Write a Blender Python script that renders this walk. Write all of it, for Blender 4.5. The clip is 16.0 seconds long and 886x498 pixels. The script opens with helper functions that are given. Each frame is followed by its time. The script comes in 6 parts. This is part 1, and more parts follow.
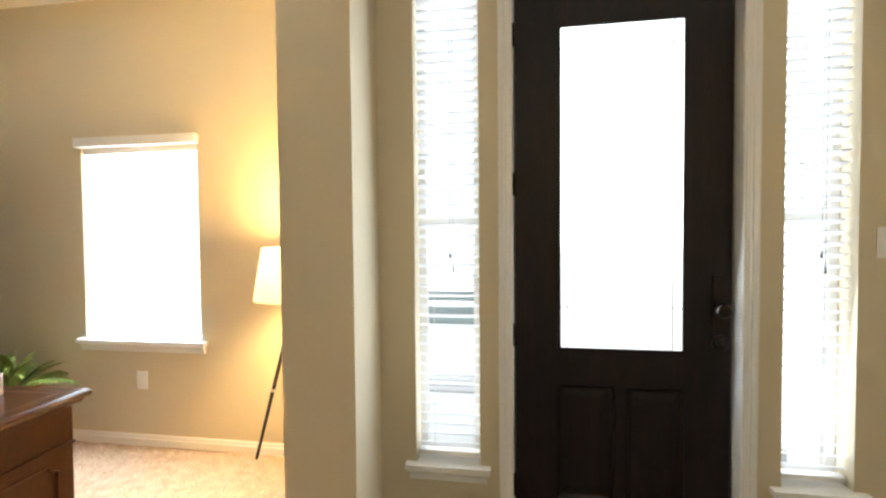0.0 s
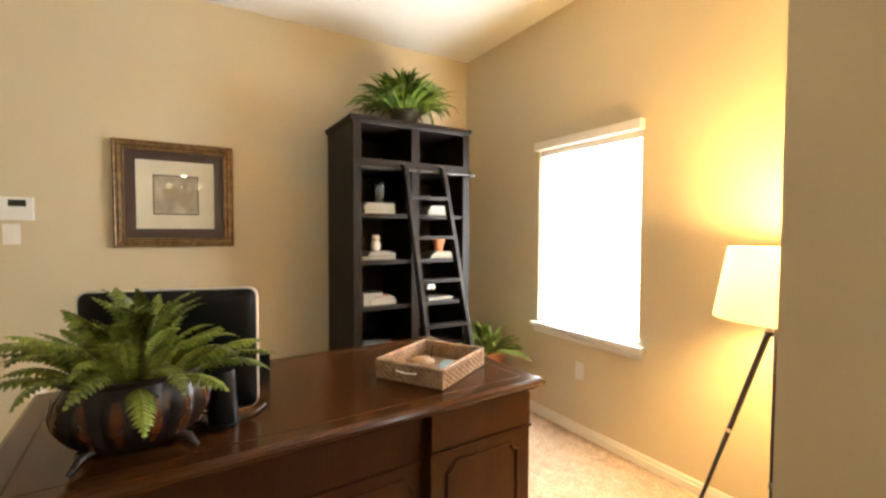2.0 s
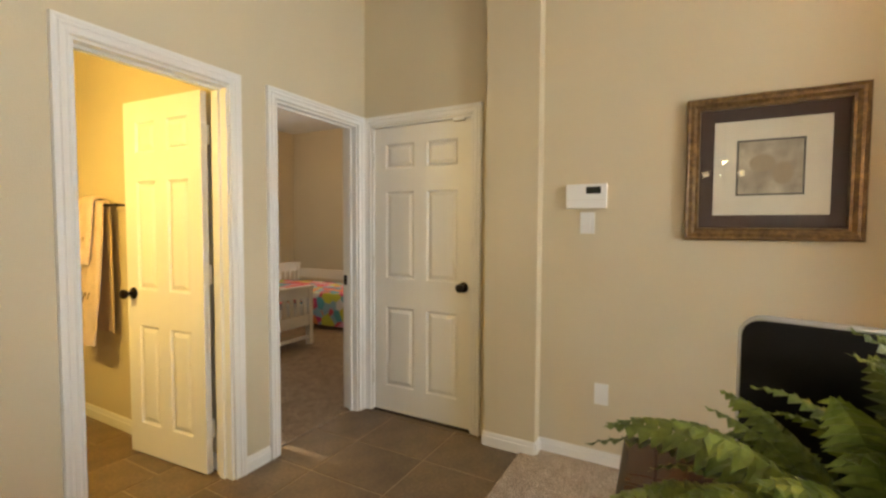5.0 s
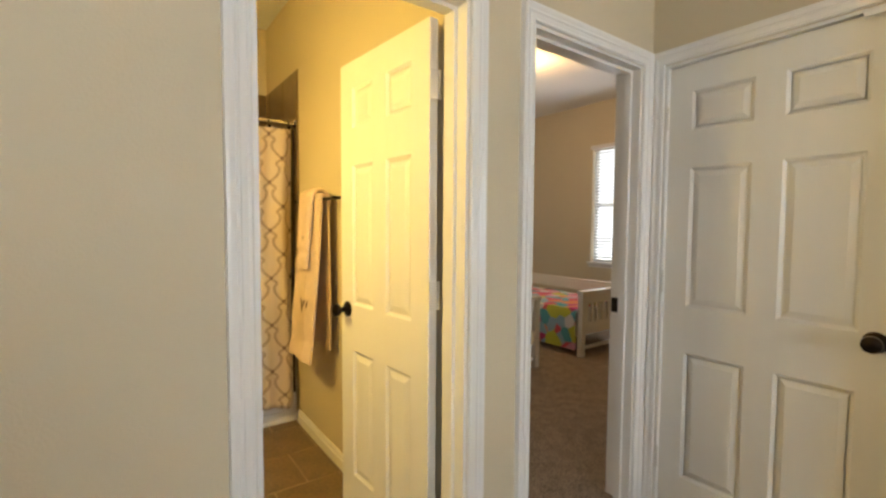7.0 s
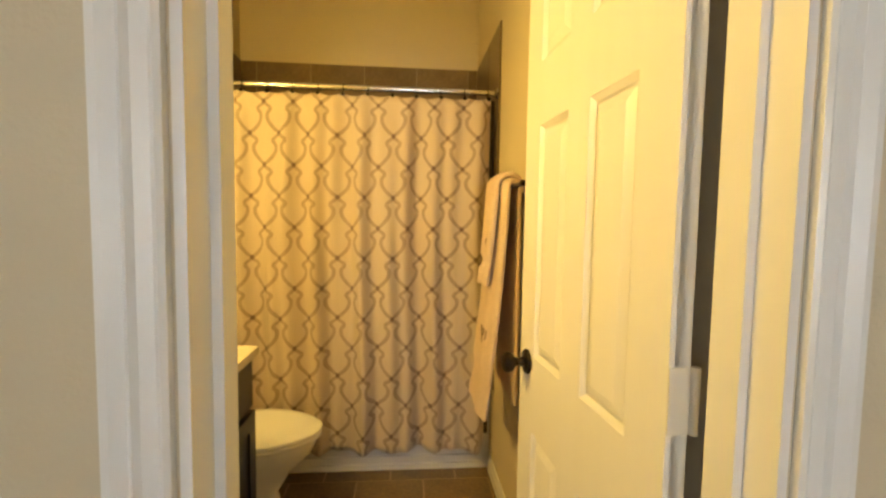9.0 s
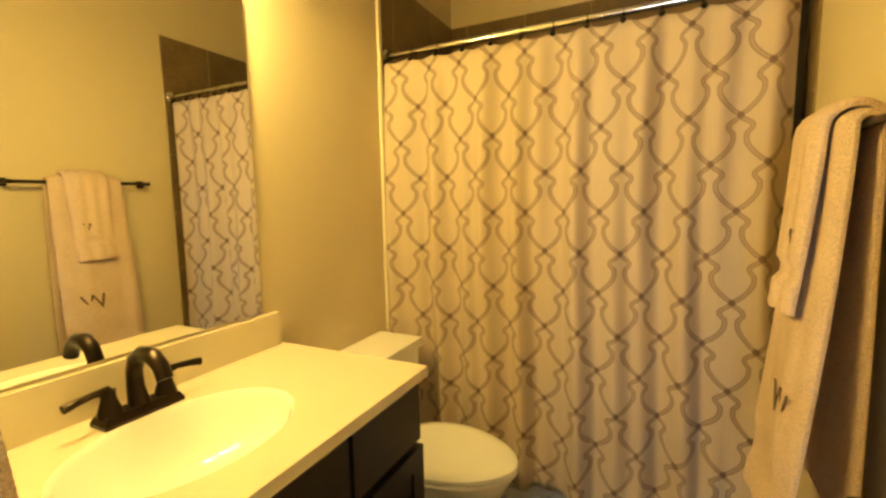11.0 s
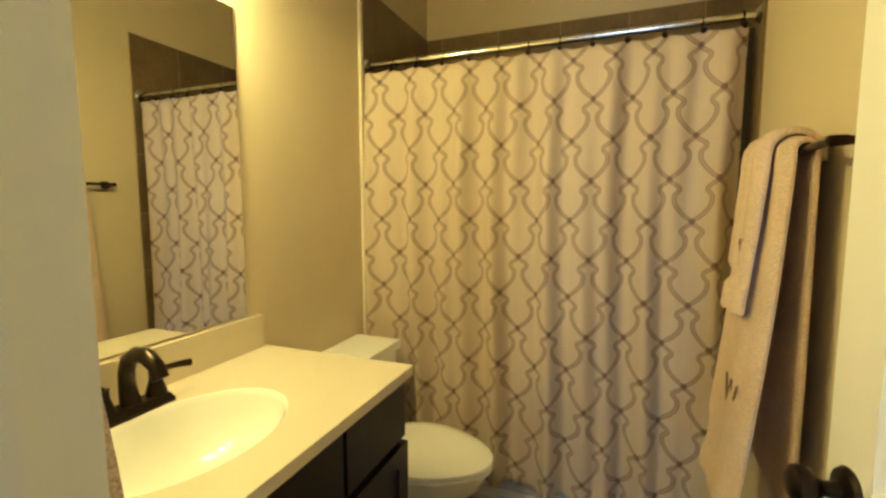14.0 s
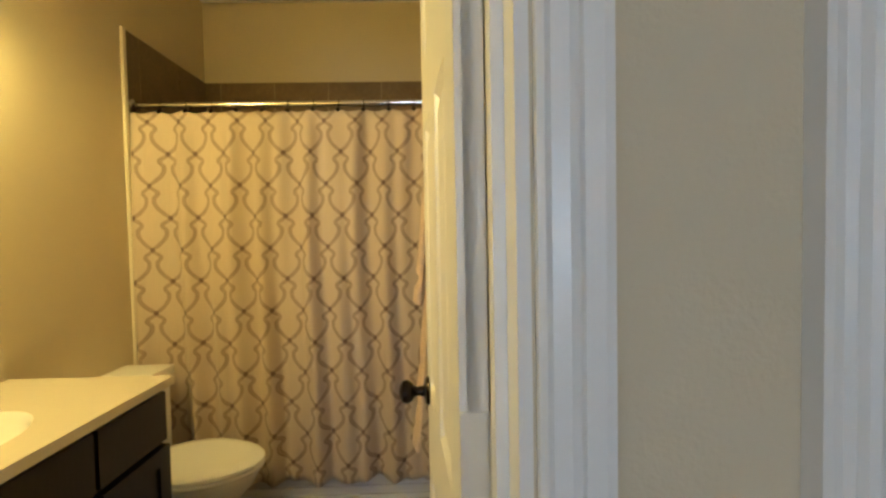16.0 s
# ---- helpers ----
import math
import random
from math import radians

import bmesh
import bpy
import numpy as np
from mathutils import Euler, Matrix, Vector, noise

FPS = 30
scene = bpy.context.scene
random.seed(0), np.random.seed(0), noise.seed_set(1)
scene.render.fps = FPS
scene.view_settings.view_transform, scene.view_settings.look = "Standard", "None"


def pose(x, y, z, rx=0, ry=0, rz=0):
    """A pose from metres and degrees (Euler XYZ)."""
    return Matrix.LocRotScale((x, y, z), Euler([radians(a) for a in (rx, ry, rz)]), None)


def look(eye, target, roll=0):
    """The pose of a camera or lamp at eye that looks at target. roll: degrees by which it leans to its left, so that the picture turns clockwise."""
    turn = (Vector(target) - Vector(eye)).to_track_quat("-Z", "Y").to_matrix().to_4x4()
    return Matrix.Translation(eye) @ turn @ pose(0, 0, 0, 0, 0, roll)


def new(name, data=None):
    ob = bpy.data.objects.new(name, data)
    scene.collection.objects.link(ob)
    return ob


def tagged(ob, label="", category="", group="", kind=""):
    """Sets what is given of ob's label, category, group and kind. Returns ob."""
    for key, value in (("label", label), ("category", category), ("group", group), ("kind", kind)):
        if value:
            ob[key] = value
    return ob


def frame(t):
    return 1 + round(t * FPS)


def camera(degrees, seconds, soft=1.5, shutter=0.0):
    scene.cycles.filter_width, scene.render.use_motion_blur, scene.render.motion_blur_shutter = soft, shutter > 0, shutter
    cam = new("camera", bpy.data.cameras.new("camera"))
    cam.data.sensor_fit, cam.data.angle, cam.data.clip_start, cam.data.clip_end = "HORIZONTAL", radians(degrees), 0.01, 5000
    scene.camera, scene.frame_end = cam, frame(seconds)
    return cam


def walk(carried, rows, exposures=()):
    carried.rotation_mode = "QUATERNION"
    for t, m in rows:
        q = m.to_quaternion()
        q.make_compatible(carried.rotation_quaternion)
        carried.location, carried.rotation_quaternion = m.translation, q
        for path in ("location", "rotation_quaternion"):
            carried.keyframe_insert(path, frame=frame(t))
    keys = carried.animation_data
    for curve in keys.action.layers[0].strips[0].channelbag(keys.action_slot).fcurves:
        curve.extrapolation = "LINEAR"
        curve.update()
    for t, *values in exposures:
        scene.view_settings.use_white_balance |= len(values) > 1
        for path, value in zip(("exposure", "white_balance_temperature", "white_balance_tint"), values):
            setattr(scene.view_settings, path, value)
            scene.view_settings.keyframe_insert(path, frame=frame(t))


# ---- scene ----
cam = camera(90.0, 16.0, 2.6)
PATH = [
    (0, (3.80, 2.145, 1.375), (3.490, 4.12, 1.315), -0.5),
    (0.5, (3.712, 2.254, 1.387), (2.952, 4.103, 1.312), -0.5),
    (1, (3.597, 2.313, 1.362), (2.462, 3.959, 1.308), -0.1),
    (1.5, (3.509, 2.374, 1.367), (2.04, 3.729, 1.302), -0.2),
    (2, (3.453, 2.384, 1.378), (1.737, 3.407, 1.3), 0.2),
    (2.5, (3.377, 2.373, 1.341), (1.507, 3.081, 1.279), 0.4),
    (3, (3.298, 2.331, 1.35), (1.339, 2.722, 1.275), 0.5),
    (3.5, (3.159, 2.175, 1.394), (1.167, 2.313, 1.274), 0.6),
    (4, (2.964, 2.203, 1.338), (0.982, 1.951, 1.246), 1.1),
    (4.5, (2.74, 2.13, 1.333), (0.84, 1.513, 1.23), 0.8),
    (5, (2.55, 2.038, 1.322), (0.797, 1.081, 1.228), 0.3),
    (5.2, (2.479, 2.015, 1.307), (0.794, 0.942, 1.22), 0.7),
    (7.3, (1.916, 1.007, 1.322), (0.842, -0.677, 1.216), 0.2),
    (7.5, (1.86, 0.957, 1.326), (0.864, -0.774, 1.221), 0.2),
    (8, (1.725, 0.78, 1.333), (0.969, -1.069, 1.218), 0.7),
    (8.5, (1.584, 0.61, 1.331), (1.135, -1.335, 1.209), 1.0),
    (9, (1.515, 0.449, 1.328), (1.351, -1.539, 1.196), 0.9),
    (9.5, (1.495, 0.295, 1.339), (1.613, -1.695, 1.176), 0.3),
    (10, (1.495, 0.127, 1.342), (1.876, -1.828, 1.159), -0.0),
    (10.2, (1.481, 0.076, 1.34), (1.983, -1.85, 1.147), -0.3),
    (12.3, (1.458, -0.164, 1.319), (2.537, -1.832, 1.089), -1.4),
    (12.5, (1.467, -0.161, 1.316), (2.536, -1.836, 1.088), -1.3),
    (13, (1.479, -0.148, 1.315), (2.499, -1.854, 1.095), -1.0),
    (13.5, (1.48, -0.116, 1.316), (2.405, -1.877, 1.115), -0.7),
    (14, (1.494, 0.012, 1.338), (2.214, -1.846, 1.143), -0.1),
    (14.5, (1.487, 0.081, 1.341), (1.987, -1.849, 1.179), -0.0),
    (15, (1.416, 0.171, 1.339), (1.713, -1.803, 1.218), -0.1),
    (15.5, (1.282, 0.269, 1.337), (1.412, -1.724, 1.242), -0.8),
    (16, (1.166, 0.362, 1.330), (1.112, -1.636, 1.262), -1.1),
]
walk(cam, [(t, look(eye, target, roll)) for t, eye, target, roll in PATH],
     [(0, 0.38, 6350, 10), (1.0, 0.36, 6800, 11), (2.5, 0.22, 7700, 13), (3.5, 0.18, 7700, 13), (5.2, 0.0, 7200, 12), (7.4, -0.15, 6700, 11), (8.5, -0.32, 6900, 10), (9.2, -0.28, 7300, 13), (10.2, -0.2, 7600, 14), (12.3, -0.62, 5750, 4), (14.5, -0.55, 5200, 4), (16, -0.76, 5800, 10)])

# ---- world, sun, large lights ----
world = bpy.data.worlds.new("world")
scene.world = world
world.use_nodes = True
wn = world.node_tree
sky = wn.nodes.new("ShaderNodeTexSky")
sky.sky_type, sky.sun_disc = "NISHITA", False
sky.sun_elevation, sky.sun_rotation = radians(50), radians(200)
wn.links.new(sky.outputs[0], wn.nodes["Background"].inputs[0])
wn.nodes["Background"].inputs[1].default_value = 0.15


def lamp(name, kind, m, watts, color=(1, 1, 1), size=0.1, size_y=None):
    data = bpy.data.lights.new(name, kind)
    data.energy, data.color = watts, color
    if kind == "AREA":
        data.shape, data.size, data.size_y = "RECTANGLE", size, size_y or size
    elif kind == "SUN":
        data.angle = size
    else:
        data.shadow_soft_size = size
    ob = new(name, data)
    ob.matrix_world = m
    return ob


DAY = (0.77, 0.885, 1.0)
WARM = (1.0, 0.62, 0.26)
BATH = (1.0, 0.73, 0.20)
lamp("sun", "SUN", look((4, -6, 12), (3, 6, 0)), 5.0, (1, 0.95, 0.88), radians(0.5))
lamp("office_window_light", "AREA", look((1.405, 4.655, 1.35), (1.405, 0, 0.9)), 72, DAY, 0.8, 1.2)
lamp("office_window_sky", "AREA", look((1.405, 4.80, 1.35), (1.405, 0, 1.35)), 70, DAY, 0.8, 1.2)
lamp("door_glass_light", "AREA", look((4.258, 4.07, 1.57), (4.258, 0, 1.0)), 26, DAY, 0.46, 1.30)
lamp("sidelight_light", "AREA", look((3.51, 4.07, 1.45), (3.51, 0, 1.0)), 2.5, DAY, 0.26, 2.0)
lamp("sidelight_light", "AREA", look((4.995, 4.07, 1.45), (4.995, 0, 1.0)), 5, DAY, 0.24, 2.0)
lamp("sidelight_sky", "AREA", look((3.51, 4.19, 1.45), (3.51, 0, 1.45)), 5, DAY, 0.26, 2.1)
lamp("sidelight_sky", "AREA", look((4.995, 4.19, 1.45), (4.995, 0, 1.45)), 5, DAY, 0.23, 2.1)
lamp("bedroom_window_light", "AREA", look((-3.56, -2.43, 1.63), (0, -2.0, 1.0)), 16, DAY, 0.8, 1.5)
lamp("bedroom_window_sky", "AREA", look((-3.70, -2.43, 1.63), (0, -2.43, 1.63)), 9, DAY, 0.8, 1.5)
lamp("floor_lamp_light", "POINT", look((2.66, 4.36, 1.23), (0, 0, 0)), 130, (1.0, 0.65, 0.25), 0.09)
for dy in (-0.22, 0.0, 0.22):
    lamp("vanity_bulb_light", "POINT", look((2.46, -0.6 + dy, 1.955), (0, 0, 0)), 27, BATH, 0.04)
lamp("chandelier_light", "POINT", look((4.5, 2.47, 2.22), (0, 0, 0)), 6, (1.0, 0.70, 0.36), 0.03)
# added warm fill to brighten the bedroom; no fixture stands for it
lamp("bedroom_fill_light", "POINT", look((-1.6, -2.3, 2.85), (0, 0, 0)), 26, WARM, 0.1)


# ---- materials ----
def mat(name, color, rough=0.6, metal=0.0, spots=None, grain=None, bump=0.0, bump_scale=200.0, second=None, second_scale=3.0,
        amount=0.3, spec=0.5, vary=0.0, island=False, stretch=(1, 1, 1), coat=0.0, emission=None, strength=0.0):
    """A principled material with a broad and a fine noise mixed into its colour, and fine relief."""
    m = bpy.data.materials.new(name)
    m.use_nodes = True
    nt = m.node_tree
    N, L = nt.nodes, nt.links
    b = N["Principled BSDF"]
    b.inputs["Roughness"].default_value, b.inputs["Metallic"].default_value = rough, metal
    b.inputs["Specular IOR Level"].default_value, b.inputs["Coat Weight"].default_value = spec, coat
    b.inputs["Coat Roughness"].default_value = 0.08
    co = N.new("ShaderNodeTexCoord")
    mp = N.new("ShaderNodeMapping")
    mp.inputs["Scale"].default_value = stretch
    L.new(co.outputs["Object"], mp.inputs[0])
    second = second or tuple(c * 0.75 for c in color)
    big = N.new("ShaderNodeTexNoise")
    big.inputs["Scale"].default_value, big.inputs["Detail"].default_value = second_scale, 6
    L.new(mp.outputs[0], big.inputs["Vector"])
    ramp = N.new("ShaderNodeMapRange")
    ramp.inputs["From Min"].default_value, ramp.inputs["From Max"].default_value = 0.35, 0.7
    ramp.inputs["To Max"].default_value = amount
    L.new(big.outputs["Fac"], ramp.inputs["Value"])
    mix = N.new("ShaderNodeMix")
    mix.data_type = "RGBA"
    mix.inputs[6].default_value, mix.inputs[7].default_value = (*color, 1), (*second, 1)
    L.new(ramp.outputs[0], mix.inputs[0])
    out = mix.outputs[2]
    fine = N.new("ShaderNodeTexNoise")
    fine.inputs["Scale"].default_value, fine.inputs["Detail"].default_value = bump_scale, 4
    L.new(mp.outputs[0], fine.inputs["Vector"])
    if grain:
        r2 = N.new("ShaderNodeMapRange")
        r2.inputs["From Min"].default_value, r2.inputs["From Max"].default_value = 0.35, 0.65
        r2.inputs["To Min"].default_value, r2.inputs["To Max"].default_value = 1 - grain, 1 + grain
        L.new(fine.outputs["Fac"], r2.inputs["Value"])
        mul = N.new("ShaderNodeVectorMath")
        mul.operation = "SCALE"
        L.new(out, mul.inputs[0])
        L.new(r2.outputs[0], mul.inputs["Scale"])
        out = mul.outputs[0]
    if vary:
        src = N.new("ShaderNodeNewGeometry").outputs["Random Per Island"] if island else N.new("ShaderNodeObjectInfo").outputs["Random"]
        r3 = N.new("ShaderNodeMapRange")
        r3.inputs["To Min"].default_value, r3.inputs["To Max"].default_value = 1 - vary, 1 + vary
        L.new(src, r3.inputs["Value"])
        mul = N.new("ShaderNodeVectorMath")
        mul.operation = "SCALE"
        L.new(out, mul.inputs[0])
        L.new(r3.outputs[0], mul.inputs["Scale"])
        out = mul.outputs[0]
    L.new(out, b.inputs["Base Color"])
    if bump:
        bp = N.new("ShaderNodeBump")
        bp.inputs["Strength"].default_value, bp.inputs["Distance"].default_value = bump, 0.004
        L.new(fine.outputs["Fac"], bp.inputs["Height"])
        L.new(bp.outputs[0], b.inputs["Normal"])
    if emission:
        b.inputs["Emission Color"].default_value, b.inputs["Emission Strength"].default_value = (*emission, 1), strength
    return m


def glass(name, tint=(1, 1, 1), rough=0.0):
    m = bpy.data.materials.new(name)
    m.use_nodes = True
    b = m.node_tree.nodes["Principled BSDF"]
    b.inputs["Base Color"].default_value = (*tint, 1)
    b.inputs["Transmission Weight"].default_value, b.inputs["Roughness"].default_value = 1.0, rough
    b.inputs["IOR"].default_value = 1.45
    return m


PAINT = mat("wall_paint", (0.62, 0.53, 0.368), 0.75, bump=0.25, bump_scale=140, second=(0.575, 0.49, 0.335), second_scale=1.6, amount=0.6)
CEIL = mat("ceiling_paint", (0.80, 0.79, 0.76), 0.9, bump=0.5, bump_scale=90, second=(0.76, 0.75, 0.72))
TRIM = mat("trim_paint", (0.80, 0.78, 0.74), 0.32, bump=0.04, bump_scale=60, second=(0.77, 0.74, 0.69), second_scale=2, amount=0.5)
DOORWHITE = mat("door_paint", (0.80, 0.77, 0.70), 0.38, bump=0.12, bump_scale=35, second=(0.77, 0.735, 0.66), stretch=(6, 6, 0.6), amount=0.5)
CARPET = mat("carpet", (0.46, 0.36, 0.27), 1.0, grain=0.55, bump=1.0, bump_scale=150, second=(0.33, 0.25, 0.18), second_scale=14, amount=0.7, spec=0.1)
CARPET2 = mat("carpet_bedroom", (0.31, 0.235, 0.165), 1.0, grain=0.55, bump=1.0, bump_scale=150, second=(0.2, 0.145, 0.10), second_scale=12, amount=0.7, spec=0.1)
TILE = mat("floor_tile", (0.175, 0.115, 0.06), 0.42, grain=0.18, bump=0.18, bump_scale=60, second=(0.11, 0.07, 0.035), second_scale=7, amount=0.8, vary=0.14)
GROUT = mat("grout", (0.36, 0.28, 0.19), 0.9, grain=0.2, bump=0.3)
WTILE = mat("shower_tile", (0.17, 0.115, 0.065), 0.3, grain=0.12, bump=0.1, bump_scale=50, second=(0.115, 0.075, 0.04), second_scale=8, amount=0.8, vary=0.12)
BLACKDOOR = mat("dark_stained_wood", (0.006, 0.0045, 0.005), 0.42, grain=0.3, bump=0.12, bump_scale=18, spec=0.3, second=(0.016, 0.007, 0.006), stretch=(8, 8, 0.7), amount=0.7)
BRONZE = mat("oil_rubbed_bronze", (0.022, 0.016, 0.013), 0.3, 0.85, second=(0.045, 0.028, 0.018), second_scale=20, bump=0.03)
CHROME = mat("chrome", (0.72, 0.71, 0.69), 0.16, 1.0, second=(0.62, 0.61, 0.59))
STEEL = mat("painted_hinge", (0.72, 0.69, 0.62), 0.35, 0.2)
WHITEPL = mat("white_plastic", (0.80, 0.79, 0.76), 0.4, second=(0.77, 0.75, 0.71))
GLASS = glass("clear_glass", (0.97, 0.99, 0.98))
SHADEGAP = mat("door_gap_shade", (0.03, 0.022, 0.015), 0.8)
BLIND = mat("blind_slat", (0.86, 0.86, 0.85), 0.5, second=(0.83, 0.83, 0.82))
mb = BLIND.node_tree.nodes["Principled BSDF"]
mb.inputs["Transmission Weight"].default_value = 0.0


# ---- mesh helpers ----
def box(bm, x0, x1, y0, y1, z0, z1, m=None):
    vs = [bm.verts.new(Vector(c) if m is None else m @ Vector(c)) for c in
          ((x0, y0, z0), (x1, y0, z0), (x1, y1, z0), (x0, y1, z0), (x0, y0, z1), (x1, y0, z1), (x1, y1, z1), (x0, y1, z1))]
    for f in ((3, 2, 1, 0), (4, 5, 6, 7), (0, 1, 5, 4), (1, 2, 6, 5), (2, 3, 7, 6), (3, 0, 4, 7)):
        bm.faces.new([vs[i] for i in f])
    return vs


def rod(bm, a, b, r0, r1=None, n=12, caps=True):
    """A round bar from a to b."""
    a, b = Vector(a), Vector(b)
    q = (b - a).to_track_quat("Z", "Y")
    r1 = r0 if r1 is None else r1
    rings = [[bm.verts.new(p + q @ Vector((r * math.cos(2 * math.pi * k / n), r * math.sin(2 * math.pi * k / n), 0))) for k in range(n)]
             for p, r in ((a, r0), (b, r1))]
    for k in range(n):
        bm.faces.new((rings[0][k], rings[0][(k + 1) % n], rings[1][(k + 1) % n], rings[1][k]))
    if caps:
        bm.faces.new(rings[0][::-1]), bm.faces.new(rings[1])


def lathe(bm, profile, n=24, m=None, sx=1.0, sy=1.0):
    """A turned body round z from (radius, height) pairs; sx, sy squash it."""
    rings = []
    for r, z in profile:
        if r < 1e-5:
            rings.append([bm.verts.new(Vector((0, 0, z)) if m is None else m @ Vector((0, 0, z)))])
        else:
            rings.append([bm.verts.new((m or Matrix()) @ Vector((sx * r * math.cos(2 * math.pi * k / n), sy * r * math.sin(2 * math.pi * k / n), z)))
                          for k in range(n)])
    for p, q in zip(rings, rings[1:]):
        for k in range(n):
            a, b = p[k % len(p)], p[(k + 1) % len(p)]
            c, d = q[(k + 1) % len(q)], q[k % len(q)]
            f = [v for i, v in enumerate((a, b, c, d)) if v not in (a, b, c, d)[:i]]
            if len(f) > 2:
                bm.faces.new(f)


def tube(bm, pts, r, n=10, closed=False):
    """A bent round bar through points; r is one radius or one for each point."""
    pts = [Vector(p) for p in pts]
    rs = r if isinstance(r, (list, tuple)) else [r] * len(pts)
    rings = []
    up = None
    for i, p in enumerate(pts):
        d = (pts[min(i + 1, len(pts) - 1)] - pts[max(i - 1, 0)]).normalized()
        if up is None:
            up = d.orthogonal().normalized()
        up = (up - d * up.dot(d)).normalized()
        side = d.cross(up)
        rings.append([bm.verts.new(p + rs[i] * (up * math.cos(2 * math.pi * k / n) + side * math.sin(2 * math.pi * k / n))) for k in range(n)])
    for p, q in zip(rings, rings[1:]):
        for k in range(n):
            bm.faces.new((p[k], p[(k + 1) % n], q[(k + 1) % n], q[k]))
    bm.faces.new(rings[0][::-1]), bm.faces.new(rings[-1])


def sweep(bm, profile, path, closed=False):
    """A flat profile of (out, up) pairs carried along points (x, y, z, out direction x, y)."""
    rings = [[bm.verts.new((x + o * dx, y + o * dy, z + u)) for o, u in profile] for x, y, z, dx, dy in path]
    pairs = list(zip(rings, rings[1:])) + ([(rings[-1], rings[0])] if closed else [])
    n = len(profile)
    for p, q in pairs:
        for k in range(n):
            bm.faces.new((p[k], p[(k + 1) % n], q[(k + 1) % n], q[k]))
    if not closed:
        bm.faces.new(rings[0]), bm.faces.new(rings[-1][::-1])


def bevel(bm, width, segments=2, angle=30):
    edges = [e for e in bm.edges if len(e.link_faces) == 2 and e.calc_face_angle(0) > radians(angle)]
    bmesh.ops.bevel(bm, geom=edges, offset=width, segments=segments, profile=0.6, affect="EDGES", clamp_overlap=True)


def mesh_of(name, bm, material, smooth=False, soft=0.0):
    if soft:
        bevel(bm, soft)
    bmesh.ops.recalc_face_normals(bm, faces=bm.faces)
    me = bpy.data.meshes.new(name)
    bm.to_mesh(me)
    bm.free()
    me.materials.append(material)
    if smooth:
        for p in me.polygons:
            p.use_smooth = True
        me.set_sharp_from_angle(angle=radians(42))
    return me


def part(name, bm, material, parent=None, label="", smooth=False, soft=0.0, at=None):
    """Links a bmesh as one mesh object, under parent if there is one."""
    ob = new(name, mesh_of(name, bm, material, smooth, soft))
    if parent:
        ob.parent = parent
    if at is not None:
        ob.matrix_basis = at
    return tagged(ob, label)


def thing(name, m, label, category, group="", kind=""):
    """An empty at a thing's base, to carry its parts."""
    ob = new(name)
    ob.empty_display_size = 0.1
    ob.matrix_basis = m
    return tagged(ob, label, category, group, kind)


def boxes(*bs):
    bm = bmesh.new()
    for b in bs:
        box(bm, *b)
    return bm


def setting(name, bm, material, label, category, **k):
    return tagged(part(name, bm, material, None, **k), label, category, kind="structure")


# ---- large structure ----
H1 = 2.93   # office ceiling
H2 = 3.14   # foyer and hall ceiling
HB = 2.80   # bathroom ceiling
HBED = 3.10  # bedroom ceiling
FY = 4.09   # inner face of the front wall
WY = 4.69   # inner face of the office window wall
NX = 0.0  # niche end wall
BX0, BX1, BY = 1.06, 2.565, -2.495   # bathroom walls
TOP = 3.25
SX = 3.20   # foyer face of the wall stub
OX0, OX1 = 1.085, 1.738   # bathroom doorway
PX0, PX1 = 0.085, 0.79    # bedroom doorway


def wall(name, axis, at0, at1, a0, a1, z0, z1, holes, label, material=PAINT):
    """A wall between at0 and at1 across its axis, from a0 to a1 along it; holes are (a, a, z, z)."""
    bm = bmesh.new()
    cuts = sorted({a0, a1, *[h[0] for h in holes], *[h[1] for h in holes]})
    for p, q in zip(cuts, cuts[1:]):
        mid = (p + q) / 2
        spans, z = [], z0
        for h in sorted((h for h in holes if h[0] < mid < h[1]), key=lambda h: h[2]):
            if h[2] > z:
                spans.append((z, h[2]))
            z = h[3]
        if z < z1:
            spans.append((z, z1))
        for s, e in spans:
            box(bm, *((at0, at1, p, q) if axis == "x" else (p, q, at0, at1)), s, e)
    bmesh.ops.remove_doubles(bm, verts=bm.verts, dist=1e-5)
    return setting(name, bm, material, label, "wall")


WIN = (0.98, 1.83, 0.71, 1.985)
wall("wall_window", "y", WY, WY + 0.16, -0.12, SX - 0.30, 0, TOP, [WIN], "beige painted office wall with a window")
wall("wall_picture", "x", -0.12, 0.0, 1.305, WY, 0, TOP, [], "beige painted office wall behind the framed picture")
bm = boxes((-0.12, 0.09, 0.985, 1.305, 0, TOP))
bevel(bm, 0.02, 3)
setting("wall_pier", bm, PAINT, "beige painted pier with rounded corners beside the arch", "pier")
wall("wall_niche", "x", -0.12, NX, 0.0, 0.985, 0, TOP, [(0.066, 0.853, 0, 2.035)], "beige painted wall round the closed white door")
wall("wall_hall", "y", -0.12, 0.0, -0.12, 5.6, 0, TOP, [(PX0, PX1, 0, 2.035), (OX0, OX1, 0, 2.035)], "beige painted hall wall with two doorways")
bm = boxes((SX - 0.30, SX, 3.76, WY + 0.16, 0, TOP))
bevel(bm, 0.02, 3)
setting("wall_stub", bm, PAINT, "beige painted wall end between foyer and office", "wall")
SLL, SLR, DR = (3.365, 3.655), (4.865, 5.125), (3.81, 4.70)
